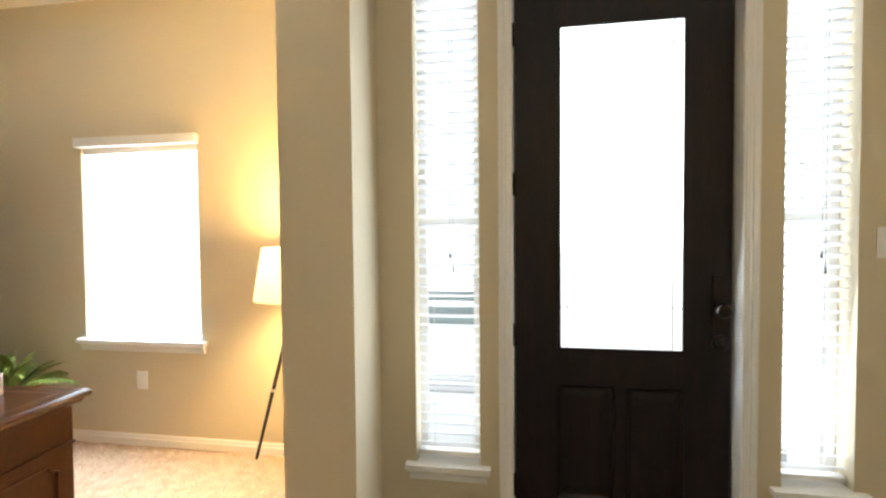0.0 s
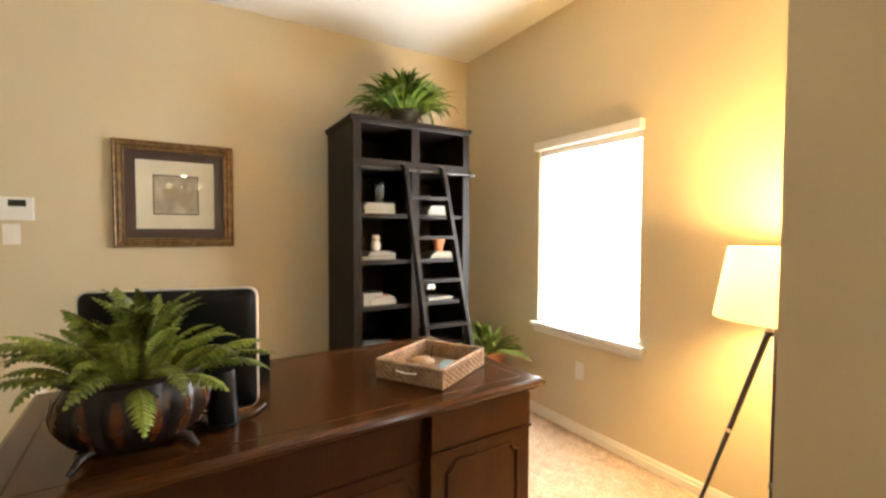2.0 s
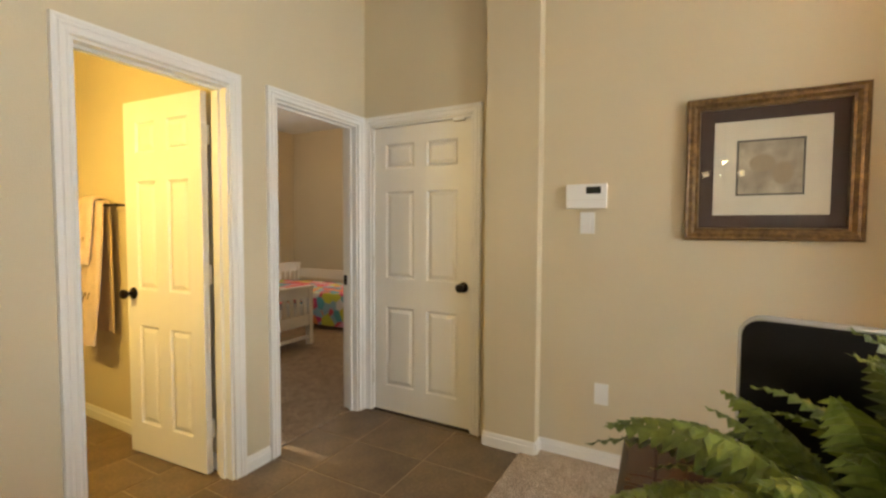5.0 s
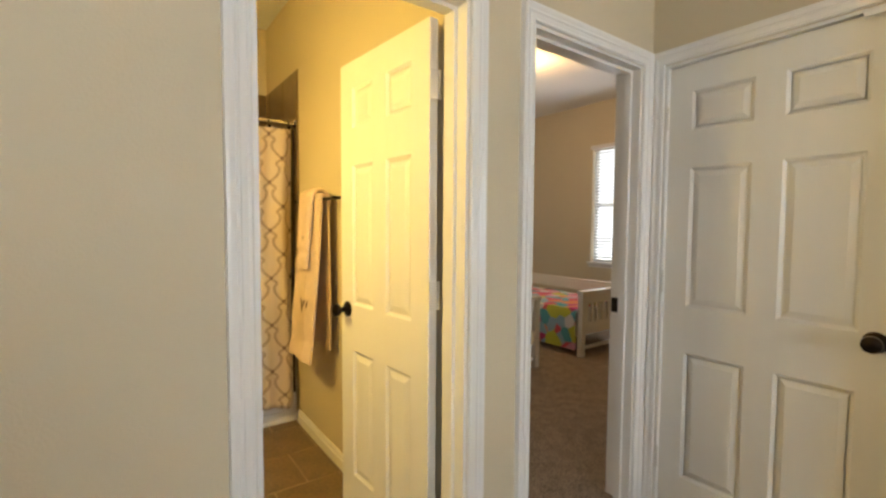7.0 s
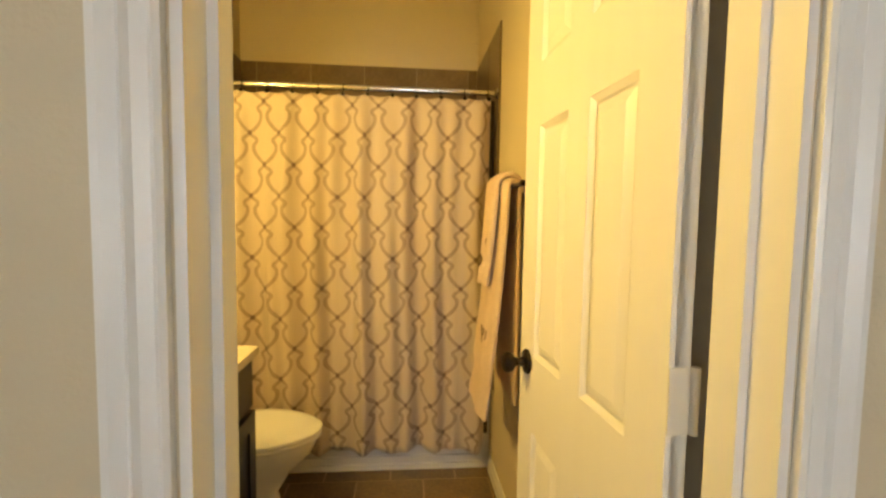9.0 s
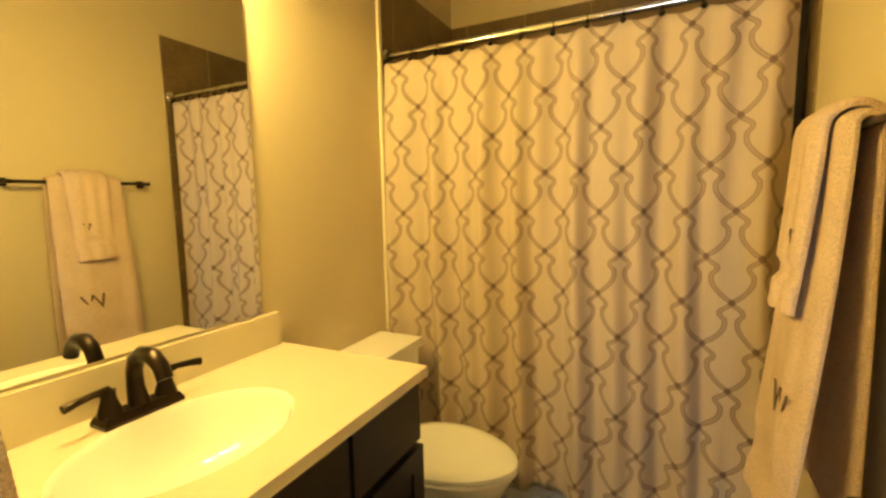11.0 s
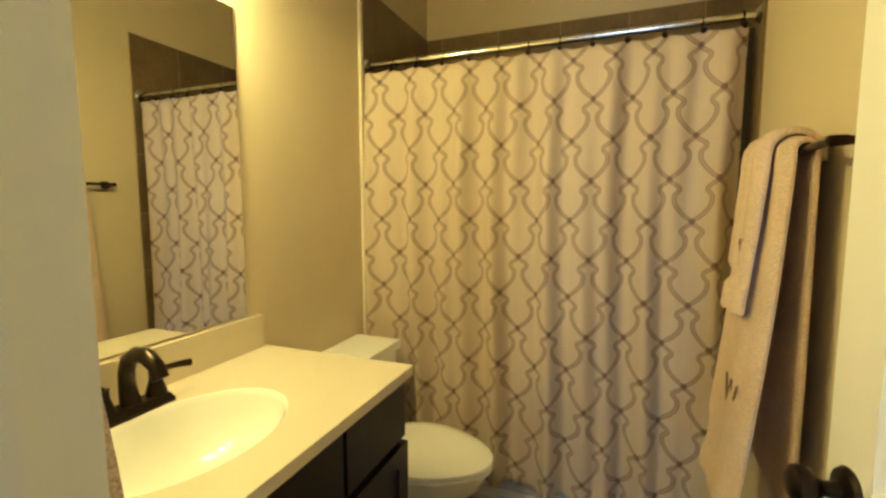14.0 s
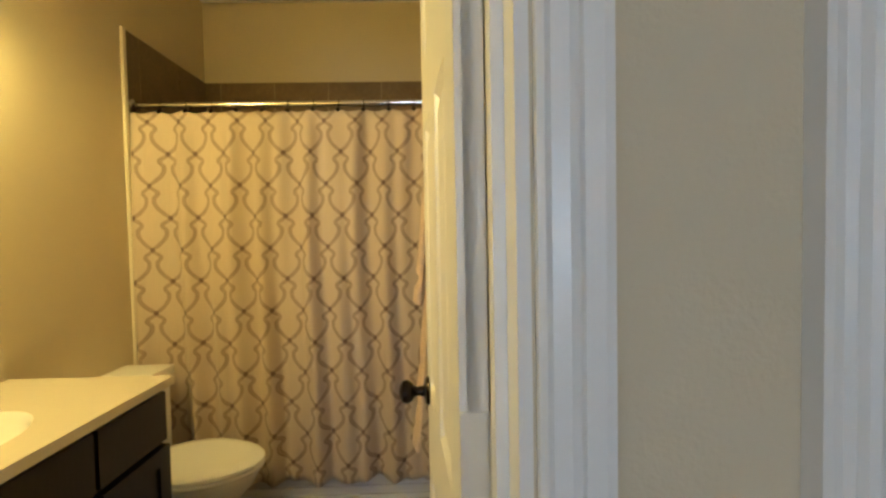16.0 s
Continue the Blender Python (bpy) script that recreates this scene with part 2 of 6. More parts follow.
wall("wall_front", "y", FY, FY + 0.16, SX, 5.6, 0, TOP, [(*SLL, 0.35, 2.55), (DR[0] - 0.02, DR[1] + 0.02, 0, 2.46), (*SLR, 0.35, 2.55)],
     "beige painted front wall with door and two sidelights")
wall("wall_foyer_side", "x", 5.6, 5.72, -0.12, FY + 0.16, 0, TOP, [], "beige painted foyer wall")
# bathroom
wall("wall_bath_towel", "x", 0.94, BX0, BY, -0.12, 0, TOP, [], "beige painted bathroom wall with the towel bar")
wall("wall_bath_vanity", "x", BX1, BX1 + 0.12, BY, -0.12, 0, TOP, [], "beige painted bathroom wall behind the vanity")
wall("wall_bath_back", "y", BY - 0.12, BY, 0.94, BX1 + 0.12, 0, TOP, [], "beige painted wall above the shower tiles")
# bedroom
wall("wall_bedroom_window", "x", -3.74, -3.6, -4.6, -0.12, 0, TOP, [(-2.88, -1.99, 0.80, 2.46)], "tan painted bedroom wall with a window")
wall("wall_bedroom_back", "y", -4.72, -4.6, -3.74, 0.94, 0, TOP, [], "tan painted bedroom wall")
wall("wall_bedroom_front", "y", -0.12, 0.0, -3.74, -0.12, 0, TOP, [], "tan painted bedroom wall")

# the arch between hall and office
bm = bmesh.new()
ax0, ax1, spring, rise = 0.09, SX, 2.69, 0.42
low = [(ax0, spring)]
for k in range(1, 33):
    a = math.pi * k / 32
    low.append((ax0 + (ax1 - ax0) * k / 32, spring + rise * (1 - abs(2 * k / 32 - 1) ** 2.6)))
for y in (0.985, 1.305):
    for (xa, za), (xb, zb) in zip(low, low[1:]):
        bm.faces.new([bm.verts.new(v) for v in ((xa, y, za), (xb, y, zb), (xb, y, TOP), (xa, y, TOP))])
for (xa, za), (xb, zb) in zip(low, low[1:]):
    bm.faces.new([bm.verts.new(v) for v in ((xa, 0.985, za), (xb, 0.985, zb), (xb, 1.305, zb), (xa, 1.305, za))])
bmesh.ops.remove_doubles(bm, verts=bm.verts, dist=1e-5)
setting("wall_arch", bm, PAINT, "beige painted arch between hall and office", "arch", smooth=True)
bm = boxes((SX, SX + 0.3, 0.985, 1.305, 0, TOP))
bevel(bm, 0.02, 3)
setting("wall_pier_foyer", bm, PAINT, "beige painted pier between foyer and hall", "pier")
bm = boxes((SX - 0.30, SX, 1.305, 3.76, 2.70, TOP))
setting("wall_header", bm, PAINT, "beige painted header above the office opening", "wall")

setting("ceiling_office", boxes((0, SX - 0.30, 1.305, WY, H1, H1 + 0.05)), CEIL, "white textured office ceiling", "ceiling")
setting("ceiling_foyer", boxes((SX, 5.6, 1.305, FY, H2, H2 + 0.05)), CEIL, "white textured foyer ceiling", "ceiling")
setting("ceiling_hall", boxes((0, 5.6, 0, 1.305, H2, H2 + 0.05)), CEIL, "white textured hall ceiling", "ceiling")
setting("ceiling_bath", boxes((BX0, BX1, BY, -0.12, HB, HB + 0.05)), CEIL, "white bathroom ceiling", "ceiling")
setting("ceiling_bedroom", boxes((-3.6, 0.94, -4.6, -0.12, HBED, HBED + 0.05)), CEIL, "white bedroom ceiling", "ceiling")

setting("floor_carpet", boxes((0.0, SX - 0.15, 1.22, WY, -0.05, 0.012)), CARPET, "tan plush carpet", "carpet", soft=0.004)
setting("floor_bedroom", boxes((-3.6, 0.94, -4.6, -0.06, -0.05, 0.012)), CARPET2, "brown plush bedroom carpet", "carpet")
GR = setting("floor_hall", boxes((-0.1, 5.6, -0.06, 1.22, -0.05, -0.003), (SX - 0.15, 5.6, 1.22, FY + 0.02, -0.05, -0.003)), GROUT, "brown tiled hall floor with pale joints", "floor")
GB = setting("floor_bath", boxes((BX0, BX1, -1.86, -0.06, -0.05, -0.003)), GROUT, "brown tiled bathroom floor with pale joints", "floor")
setting("ground", boxes((-60, 60, -60, 60, -0.2, -0.12)), mat("pale_concrete", (0.72, 0.71, 0.68), 0.9, grain=0.12, bump=0.3, second=(0.62, 0.61, 0.58), second_scale=0.6), "bright pale concrete ground outside", "ground")

# ---- trim, doors and windows ----
def baseboard(x0, y0, x1, y1, nx, ny, h=0.085):
    """A moulded skirting board along a wall from one point to another; (nx, ny) points into the room."""
    bm = bmesh.new()
    prof = [(0.0005, 0), (0.014, 0), (0.014, h * 0.66), (0.010, h * 0.72), (0.010, h * 0.84), (0.005, h), (0.0005, h)]
    sweep(bm, prof, [(x0, y0, 0.0, nx, ny), (x1, y1, 0.0, nx, ny)])
    return tagged(part("baseboard", bm, TRIM), "white painted moulded baseboard", "baseboard", kind="structure")


for b in ((0, WY, SX - 0.30, WY, 0, -1), (0, 1.305, 0, WY, 1, 0), (0.09, 0.985, 0.09, 1.305, 1, 0), (0, 0.985, 0.09, 0.985, 0, -1), (0.0, 1.305, 0.09, 1.305, 0, 1),
          (0.861, 0, 1.02, 0, 0, 1), (1.80, 0, 5.6, 0, 0, 1), (SX, 3.76, SX, FY, 1, 0), (SX - 0.30, 3.76, SX, 3.76, 0, -1), (SX - 0.30, 3.76, SX - 0.30, WY, -1, 0),
          (SX, FY, 3.735, FY, 0, -1), (4.79, FY, 5.6, FY, 0, -1), (BX0, -1.80, BX0, -0.14, 1, 0), (BX1, -1.80, BX1, -1.11, -1, 0),
          (-3.6, -4.6, -3.6, -0.12, 1, 0), (-3.6, -4.6, 0.94, -4.6, 0, 1)):
    baseboard(*b)

CASE = [(0.004, 0.0005), (0.004, 0.012), (0.010, 0.015), (0.016, 0.011), (0.030, 0.014), (0.036, 0.019), (0.042, 0.014), (0.056, 0.020), (0.064, 0.020), (0.066, 0.0005)]


def casing(name, axis, face, sign, a0, a1, top):
    """A moulded door casing round an opening in the plane axis = face; sign points into the room."""
    bm = bmesh.new()
    rings = []
    for ca, cz in ((-1, None), (-1, 1), (1, 1), (1, None)):
        ring = []
        for w, d in CASE:
            a = a0 - w if ca < 0 else a1 + w
            z = 0.0 if cz is None else top + w
            ring.append(bm.verts.new((face + sign * d, a, z) if axis == "x" else (a, face + sign * d, z)))
        rings.append(ring)
    n = len(CASE)
    for p, q in zip(rings, rings[1:]):
        for k in range(n):
            bm.faces.new((p[k], p[(k + 1) % n], q[(k + 1) % n], q[k]))
    bm.faces.new(rings[0]), bm.faces.new(rings[-1])
    return tagged(part(name, bm, TRIM), "white painted moulded door casing", "door trim", kind="structure")


def jamb(axis, f0, f1, a0, a1, top, stop):
    """The lining of a doorway with its stop; stop is where it stands across the wall."""
    bs = []
    for lo, hi, zl, zh in ((a0, a0 + 0.012, 0, top), (a1 - 0.012, a1, 0, top), (a0 + 0.012, a1 - 0.012, top - 0.012, top)):
        bs.append((f0, f1, lo, hi, zl, zh) if axis == "x" else (lo, hi, f0, f1, zl, zh))
    for lo, hi, zl, zh in ((a0 + 0.012, a0 + 0.024, 0, top - 0.012), (a1 - 0.024, a1 - 0.012, 0, top - 0.012), (a0 + 0.024, a1 - 0.024, top - 0.024, top - 0.012)):
        bs.append((stop, stop + 0.035, lo, hi, zl, zh) if axis == "x" else (lo, hi, stop, stop + 0.035, zl, zh))
    return tagged(part("door_jamb", boxes(*bs), TRIM, soft=0.002), "white painted door jamb with its stop", "door trim", kind="structure")


casing("door_casing_niche", "x", NX, 1, 0.066, 0.853, 2.035)
casing("door_casing_bedroom", "y", 0.0, 1, PX0, PX1, 2.035)
casing("door_casing_bath", "y", 0.0, 1, OX0, OX1, 2.035)
casing("door_casing_bath_inside", "y", -0.12, -1, OX0, OX1, 2.035)
casing("door_casing_front", "y", FY, -1, DR[0] - 0.005, DR[1] + 0.005, 2.46)
jamb("y", -0.121, 0.001, PX0 - 0.001, PX1 + 0.001, 2.036, -0.075)
jamb("y", -0.121, 0.001, OX0 - 0.001, OX1 + 0.001, 2.036, -0.085)
jamb("x", NX - 0.12, NX + 0.001, 0.065, 0.854, 2.036, NX - 0.09)
jamb("y", FY + 0.001, FY + 0.16, DR[0] - 0.021, DR[1] + 0.021, 2.461, FY + 0.10)


def frustum(bm, x0, x1, z0, z1, y, out, inset):
    """A raised field: a rectangle at y that rises by out and draws in by inset."""
    lo = [bm.verts.new(v) for v in ((x0, y, z0), (x1, y, z0), (x1, y, z1), (x0, y, z1))]
    hi = [bm.verts.new(v) for v in ((x0 + inset, y + out, z0 + inset), (x1 - inset, y + out, z0 + inset), (x1 - inset, y + out, z1 - inset), (x0 + inset, y + out, z1 - inset))]
    bm.faces.new(hi)
    for k in range(4):
        bm.faces.new((lo[k], lo[(k + 1) % 4], hi[(k + 1) % 4], hi[k]))


def six_panel_door(name, m, width, label, category="door", knob_out=(1, -1), hinges=True):
    """A door leaf that hangs from x = 0 to x = width in its own frame, with its face towards +y."""
    door = thing(name, m, label, category, kind="structure")
    t, hgt = 0.0175, 2.02
    bm = boxes((0, width, -t + 0.009, t - 0.009, 0.01, hgt))
    part("core", bm, DOORWHITE, door)
    st, mid = 0.105, 0.10
    cols = [(st, (width - mid) / 2), ((width + mid) / 2, width - st)]
    rows = [(0.19, 0.76), (0.965, 1.575), (1.735, 1.905)]
    bs = [(0, st, -t, t, 0.01, hgt), (width - st, width, -t, t, 0.01, hgt), ((width - mid) / 2, (width + mid) / 2, -t, t, 0.01, hgt)]
    for z0, z1 in ((0.01, 0.19), (0.76, 0.965), (1.575, 1.735), (1.905, hgt)):
        for c in cols:
            bs.append((c[0], c[1], -t, t, z0, z1))
    bm = bmesh.new()
    for b in bs:
        box(bm, *b)
    part("stiles_and_rails", bm, DOORWHITE, door)
    for c in cols:
        for r in rows:
            for s in (1, -1):
                bm = bmesh.new()
                # the sticking round the field, then the raised field
                frustum(bm, c[0], c[1], r[0], r[1], s * (t - 0.001), -s * 0.008, 0.012)
                frustum(bm, c[0] + 0.018, c[1] - 0.018, r[0] + 0.018, r[1] - 0.018, s * (t - 0.009), s * 0.007, 0.022)
                part("panel", bm, DOORWHITE, door)
    for s in knob_out:
        bm = bmesh.new()
        lathe(bm, [(0, 0), (0.034, 0), (0.035, 0.003), (0.031, 0.009), (0.013, 0.013), (0.011, 0.03), (0.014, 0.038), (0.025, 0.045), (0.029, 0.055), (0.027, 0.066), (0.016, 0.073), (0, 0.075)], 24,
              Matrix.Translation((width - 0.06, s * t, 0.94)) @ Matrix.Rotation(radians(-90 * s), 4, "X"))
        part("knob", bm, BRONZE, door, "dark bronze round door knob", smooth=True)
    if hinges:
        for z in (0.25, 1.07, 1.80):
            bm = boxes((-0.003, 0.0, -t, t, z - 0.05, z + 0.05))
            rod(bm, (-0.004, -t - 0.006, z - 0.05), (-0.004, -t - 0.006, z + 0.05), 0.007)
            part("hinge", bm, STEEL, door, "pale painted butt hinge", smooth=True)
    return door


# closed niche door: hinges beside the bedroom doorway
six_panel_door("door_1", pose(NX - 0.035, 0.070, 0, 0, 0, 90), 0.779, "closed white six-panel door with a dark bronze knob", knob_out=(-1,), hinges=False)
for z in (0.25, 1.07, 1.80):
    bm = bmesh.new()
    rod(bm, (NX - 0.006, 0.073, z - 0.05), (NX - 0.006, 0.073, z + 0.05), 0.008)
    tagged(part("hinge", bm, STEEL, None, smooth=True), "pale painted door hinge on the jamb", "hinge", kind="structure")
bm = boxes((NX - 0.015, NX + 0.012, 0.72, 0.80, 2.006, 2.022))
tagged(part("door_sensor", bm, WHITEPL, soft=0.003), "small white alarm contact on top of the closed door", "sensor")
# strip whose near-black colour stands for the shade under the door leaf
bm = boxes((NX - 0.07, NX + 0.004, 0.075, 0.849, -0.002, 0.009))
tagged(part("threshold", bm, SHADEGAP), "threshold strip coloured as the shaded gap under the closed door", "threshold", kind="structure")
# open bathroom door
six_panel_door("door_2", pose(OX0 + 0.034, -0.150, 0, 0, 0, -86), 0.645, "open white six-panel bathroom door with dark bronze knobs")
# strike plate on the bedroom jamb
bm = boxes((PX0 + 0.0105, PX0 + 0.0145, -0.115, -0.079, 0.91, 0.98))
tagged(part("strike_plate", bm, BRONZE, soft=0.001), "dark bronze strike plate on the bedroom jamb", "strike plate")

# front door
fd = thing("door_3", pose(DR[0], FY + 0.075, 0), "closed dark stained front door with a tall glass lite", "front door", kind="structure")
w = DR[1] - DR[0]
gx0, gx1, gz0, gz1 = 0.185, 0.712, 0.865, 2.285
bm = boxes((0, gx0, -0.022, 0.022, 0.01, 2.44), (gx1, w, -0.022, 0.022, 0.01, 2.44), (gx0, gx1, -0.022, 0.022, gz1, 2.44), (gx0, gx1, -0.022, 0.022, 0.71, gz0), (gx0, gx1, -0.022, 0.022, 0.01, 0.2))
box(bm, 0.425, 0.475, -0.022, 0.022, 0.2, 0.71)
part("door_frame", bm, BLACKDOOR, fd)
for x0, x1 in ((gx0, 0.425), (0.475, gx1)):
    bm = boxes((x0, x1, -0.008, 0.008, 0.2, 0.71))
    frustum(bm, x0 + 0.004, x1 - 0.004, 0.204, 0.706, -0.020, 0.011, 0.012)
    frustum(bm, x0 + 0.02, x1 - 0.02, 0.22, 0.69, -0.008, -0.010, 0.03)
    part("panel", bm, BLACKDOOR, fd)
bm = boxes((gx0, gx1, -0.003, 0.003, gz0, gz1))
pane = part("glass_lite", bm, GLASS, fd, "clear glass lite")
pane.visible_shadow = False
bm = bmesh.new()
for f in ((gx0, gx0 + 0.014, gz0, gz1), (gx1 - 0.014, gx1, gz0, gz1), (gx0, gx1, gz0, gz0 + 0.014), (gx0, gx1, gz1 - 0.014, gz1)):
    box(bm, f[0], f[1], -0.027, -0.021, f[2], f[3])
part("glazing_bead", bm, BLACKDOOR, fd, soft=0.002)
bm = bmesh.new()
for x in (gx0 + 0.045, gx1 - 0.045):
    box(bm, x - 0.002, x + 0.002, -0.0045, 0.0045, gz0, gz1)
for z in (gz0 + 0.19, gz1 - 0.1):
    box(bm, gx0, gx1, -0.0045, 0.0045, z - 0.002, z + 0.002)
part("came", bm, mat("lead_came", (0.5, 0.5, 0.48), 0.5, 0.4), fd, "thin grey came lines")
for z in (0.25, 0.93, 1.6, 2.25):
    bm = bmesh.new()
    rod(bm, (-0.006, -0.028, z - 0.05), (-0.006, -0.028, z + 0.05), 0.008)
    part("hinge", bm, BRONZE, fd, smooth=True)
bm = bmesh.new()
box(bm, w - 0.075, w - 0.035, -0.031, -0.022, 0.97, 1.20)
bevel(bm, 0.008, 3)
lathe(bm, [(0, 0), (0.016, 0), (0.014, 0.02), (0.03, 0.035), (0.033, 0.05), (0.026, 0.062), (0, 0.066)], 20, Matrix.Translation((w - 0.055, -0.03, 1.06)) @ Matrix.Rotation(radians(90), 4, "X"))
part("handle_set", bm, BRONZE, fd, "dark bronze entry handle set", smooth=True)
bm = bmesh.new()
lathe(bm, [(0, 0), (0.03, 0), (0.03, 0.012), (0.018, 0.02), (0.022, 0.05), (0.014, 0.058), (0, 0.06)], 20, Matrix.Translation((w - 0.05, -0.022, 0.92)) @ Matrix.Rotation(radians(90), 4, "X"))
part("deadbolt", bm, BRONZE, fd, smooth=True)

# blinds
BL = bpy.data.materials.new("blind_white")
BL.use_nodes = True
nt = BL.node_tree
dif, trl, mx = nt.nodes.new("ShaderNodeBsdfDiffuse"), nt.nodes.new("ShaderNodeBsdfTranslucent"), nt.nodes.new("ShaderNodeMixShader")
nz = nt.nodes.new("ShaderNodeTexNoise")
nz.inputs["Scale"].default_value = 9
rg = nt.nodes.new("ShaderNodeMapRange")
rg.inputs["To Min"].default_value, rg.inputs["To Max"].default_value = 0.82, 0.9
nt.links.new(nz.outputs["Fac"], rg.inputs["Value"])
nt.links.new(rg.outputs[0], dif.inputs["Color"])
nt.links.new(rg.outputs[0], trl.inputs["Color"])
mx.inputs[0].default_value = 0.45
nt.links.new(dif.outputs[0], mx.inputs[1])
nt.links.new(trl.outputs[0], mx.inputs[2])
nt.links.new(mx.outputs[0], nt.nodes["Material Output"].inputs["Surface"])


def blind(m, width, height, tilt, label, wand=True):
    """A slatted window blind: head rail at the top, its face towards -y, hanging down from z = 0."""
    b = thing("window_blind", m, label, "blind")
    part("head_rail", boxes((0, width, -0.03, 0.025, -0.055, 0)), TRIM, b, soft=0.003)
    n = int((height - 0.08) / 0.0455)
    bm = bmesh.new()
    rows = []
    for k in range(5):
        y = -0.024 + 0.012 * k
        rows.append((y, 0.004 * (1 - ((k - 2) / 2) ** 2)))
    for x in (0.003, width - 0.003):
        for y, z in rows:
            bm.verts.new((x, y, z))
    bm.verts.ensure_lookup_table()
    for k in range(4):
        bm.faces.new([bm.verts[i] for i in (k, k + 1, k + 6, k + 5)])
    ret = bmesh.ops.extrude_face_region(bm, geom=bm.faces[:])
    bmesh.ops.translate(bm, vec=(0, 0, 0.0028), verts=[v for v in ret["geom"] if isinstance(v, bmesh.types.BMVert)])
    me = mesh_of("slat", bm, BL, True)
    for k in range(n):
        s = new("slat", me)
        s.parent = b
        s.matrix_basis = pose(0, 0, -0.085 - 0.0455 * k, tilt, 0, 0)
    part("bottom_rail", boxes((0.002, width - 0.002, -0.022, 0.022, -height, -height + 0.02)), TRIM, b, soft=0.003)
    for x in ((0.06, width - 0.06) if width > 0.5 else (width * 0.28,)):
        bm = bmesh.new()
        rod(bm, (x, -0.027, -0.05), (x, -0.027, -height + 0.01), 0.0012, n=5)
        part("ladder_cord", bm, WHITEPL, b)
    if wand:
        bm = bmesh.new()
        for dx, dz in ((0, 0.06), (0.014, 0)):
            rod(bm, (width * 0.55 + dx, -0.034, -0.05), (width * 0.55 + dx, -0.034, -height * 0.60 + dz), 0.001, n=5)
            rod(bm, (width * 0.55 + dx, -0.034, -height * 0.60 + dz - 0.03), (width * 0.55 + dx, -0.034, -height * 0.60 + dz), 0.006, 0.003, n=8)
        part("pull_cord", bm, mat("cord_grey", (0.25, 0.24, 0.22), 0.7), b, "cord with small tassels")
    return b


def window(name, m, width, z0, z1, label, depth=0.16):
    """A fixed window set in an opening, with frame, two panes and sill; x runs along the wall, +y outwards, origin at the opening's left."""
    wd = thing(name, m, label, "window", kind="structure")
    f = 0.035
    y0, y1 = depth - 0.055, depth - 0.01
    zm = (z0 + z1) / 2
    part("window_frame", boxes((0, f, y0, y1, z0, z1), (width - f, width, y0, y1, z0, z1), (f, width - f, y0, y1, z0, z0 + f), (f, width - f, y0, y1, z1 - f, z1),
                               (f, width - f, y0, y1, zm - 0.02, zm + 0.02)), TRIM, wd, soft=0.002)
    for a, b in ((z0 + f, zm - 0.02), (zm + 0.02, z1 - f)):
        p = part("pane", boxes((f, width - f, y0 + 0.02, y0 + 0.025, a, b)), GLASS, wd)
        p.visible_shadow = False
    bm = boxes((-0.045, width + 0.045, -0.042, -0.001, z0 - 0.024, z0 + 0.001))
    box(bm, 0.001, width - 0.001, -0.001, y0, z0 - 0.02, z0 + 0.001)
    bevel(bm, 0.004, 2)
    part("window_sill", bm, TRIM, wd, "white painted stool")
    bm = bmesh.new()
    prof = [(-0.0005, -0.024), (-0.030, -0.024), (-0.026, -0.038), (-0.014, -0.052), (-0.012, -0.075), (-0.0005, -0.075)]
    r0, r1 = [bm.verts.new((-0.03, y, z0 + z)) for y, z in prof], [bm.verts.new((width + 0.03, y, z0 + z)) for y, z in prof]
    for k in range(6):
        bm.faces.new((r0[k], r0[(k + 1) % 6], r1[(k + 1) % 6], r1[k]))
    bm.faces.new(r0), bm.faces.new(r1)
    part("apron", bm, TRIM, wd)
    return wd


window("window_1", pose(WIN[0], WY, 0), WIN[1] - WIN[0], WIN[2], WIN[3], "white framed office window with a painted sill")
window("window_2", pose(SLL[0], FY, 0), SLL[1] - SLL[0], 0.35, 2.55, "narrow white framed sidelight beside the front door")
window("window_3", pose(SLR[0], FY, 0), SLR[1] - SLR[0], 0.35, 2.55, "narrow white framed sidelight beside the front door")
window("window_4", pose(-3.6, -2.88, 0, 0, 0, 90), 0.89, 0.80, 2.46, "white framed bedroom window with a painted sill", 0.14)
blind(pose(WIN[0] + 0.004, WY + 0.04, WIN[3]), WIN[1] - WIN[0] - 0.008, WIN[3] - WIN[2] - 0.004, -72, "white window blind with its slats closed, glowing with daylight", False)
blind(pose(SLL[0] + 0.004, FY + 0.05, 2.55), SLL[1] - SLL[0] - 0.008, 2.18, -20, "white slatted blind with its slats open over the sidelight")
blind(pose(SLR[0] + 0.004, FY + 0.05, 2.55), SLR[1] - SLR[0] - 0.008, 2.18, -20, "white slatted blind with its slats open over the sidelight")
blind(pose(-3.6 - 0.045, -2.876, 2.46, 0, 0, 90), 0.882, 1.64, -38, "white slatted blind over the bedroom window")
bm = boxes((WIN[0] - 0.012, WIN[1] + 0.012, WY - 0.045, WY + 0.01, WIN[3] - 0.012, WIN[3] + 0.045))
tagged(part("blind_valance", bm, TRIM, soft=0.005), "white valance board above the office blind", "valance")
bm = boxes((-3.61, -3.555, -2.89, -1.98, 2.43, 2.485))
tagged(part("blind_valance", bm, TRIM, soft=0.005), "white valance board above the bedroom blind", "valance")

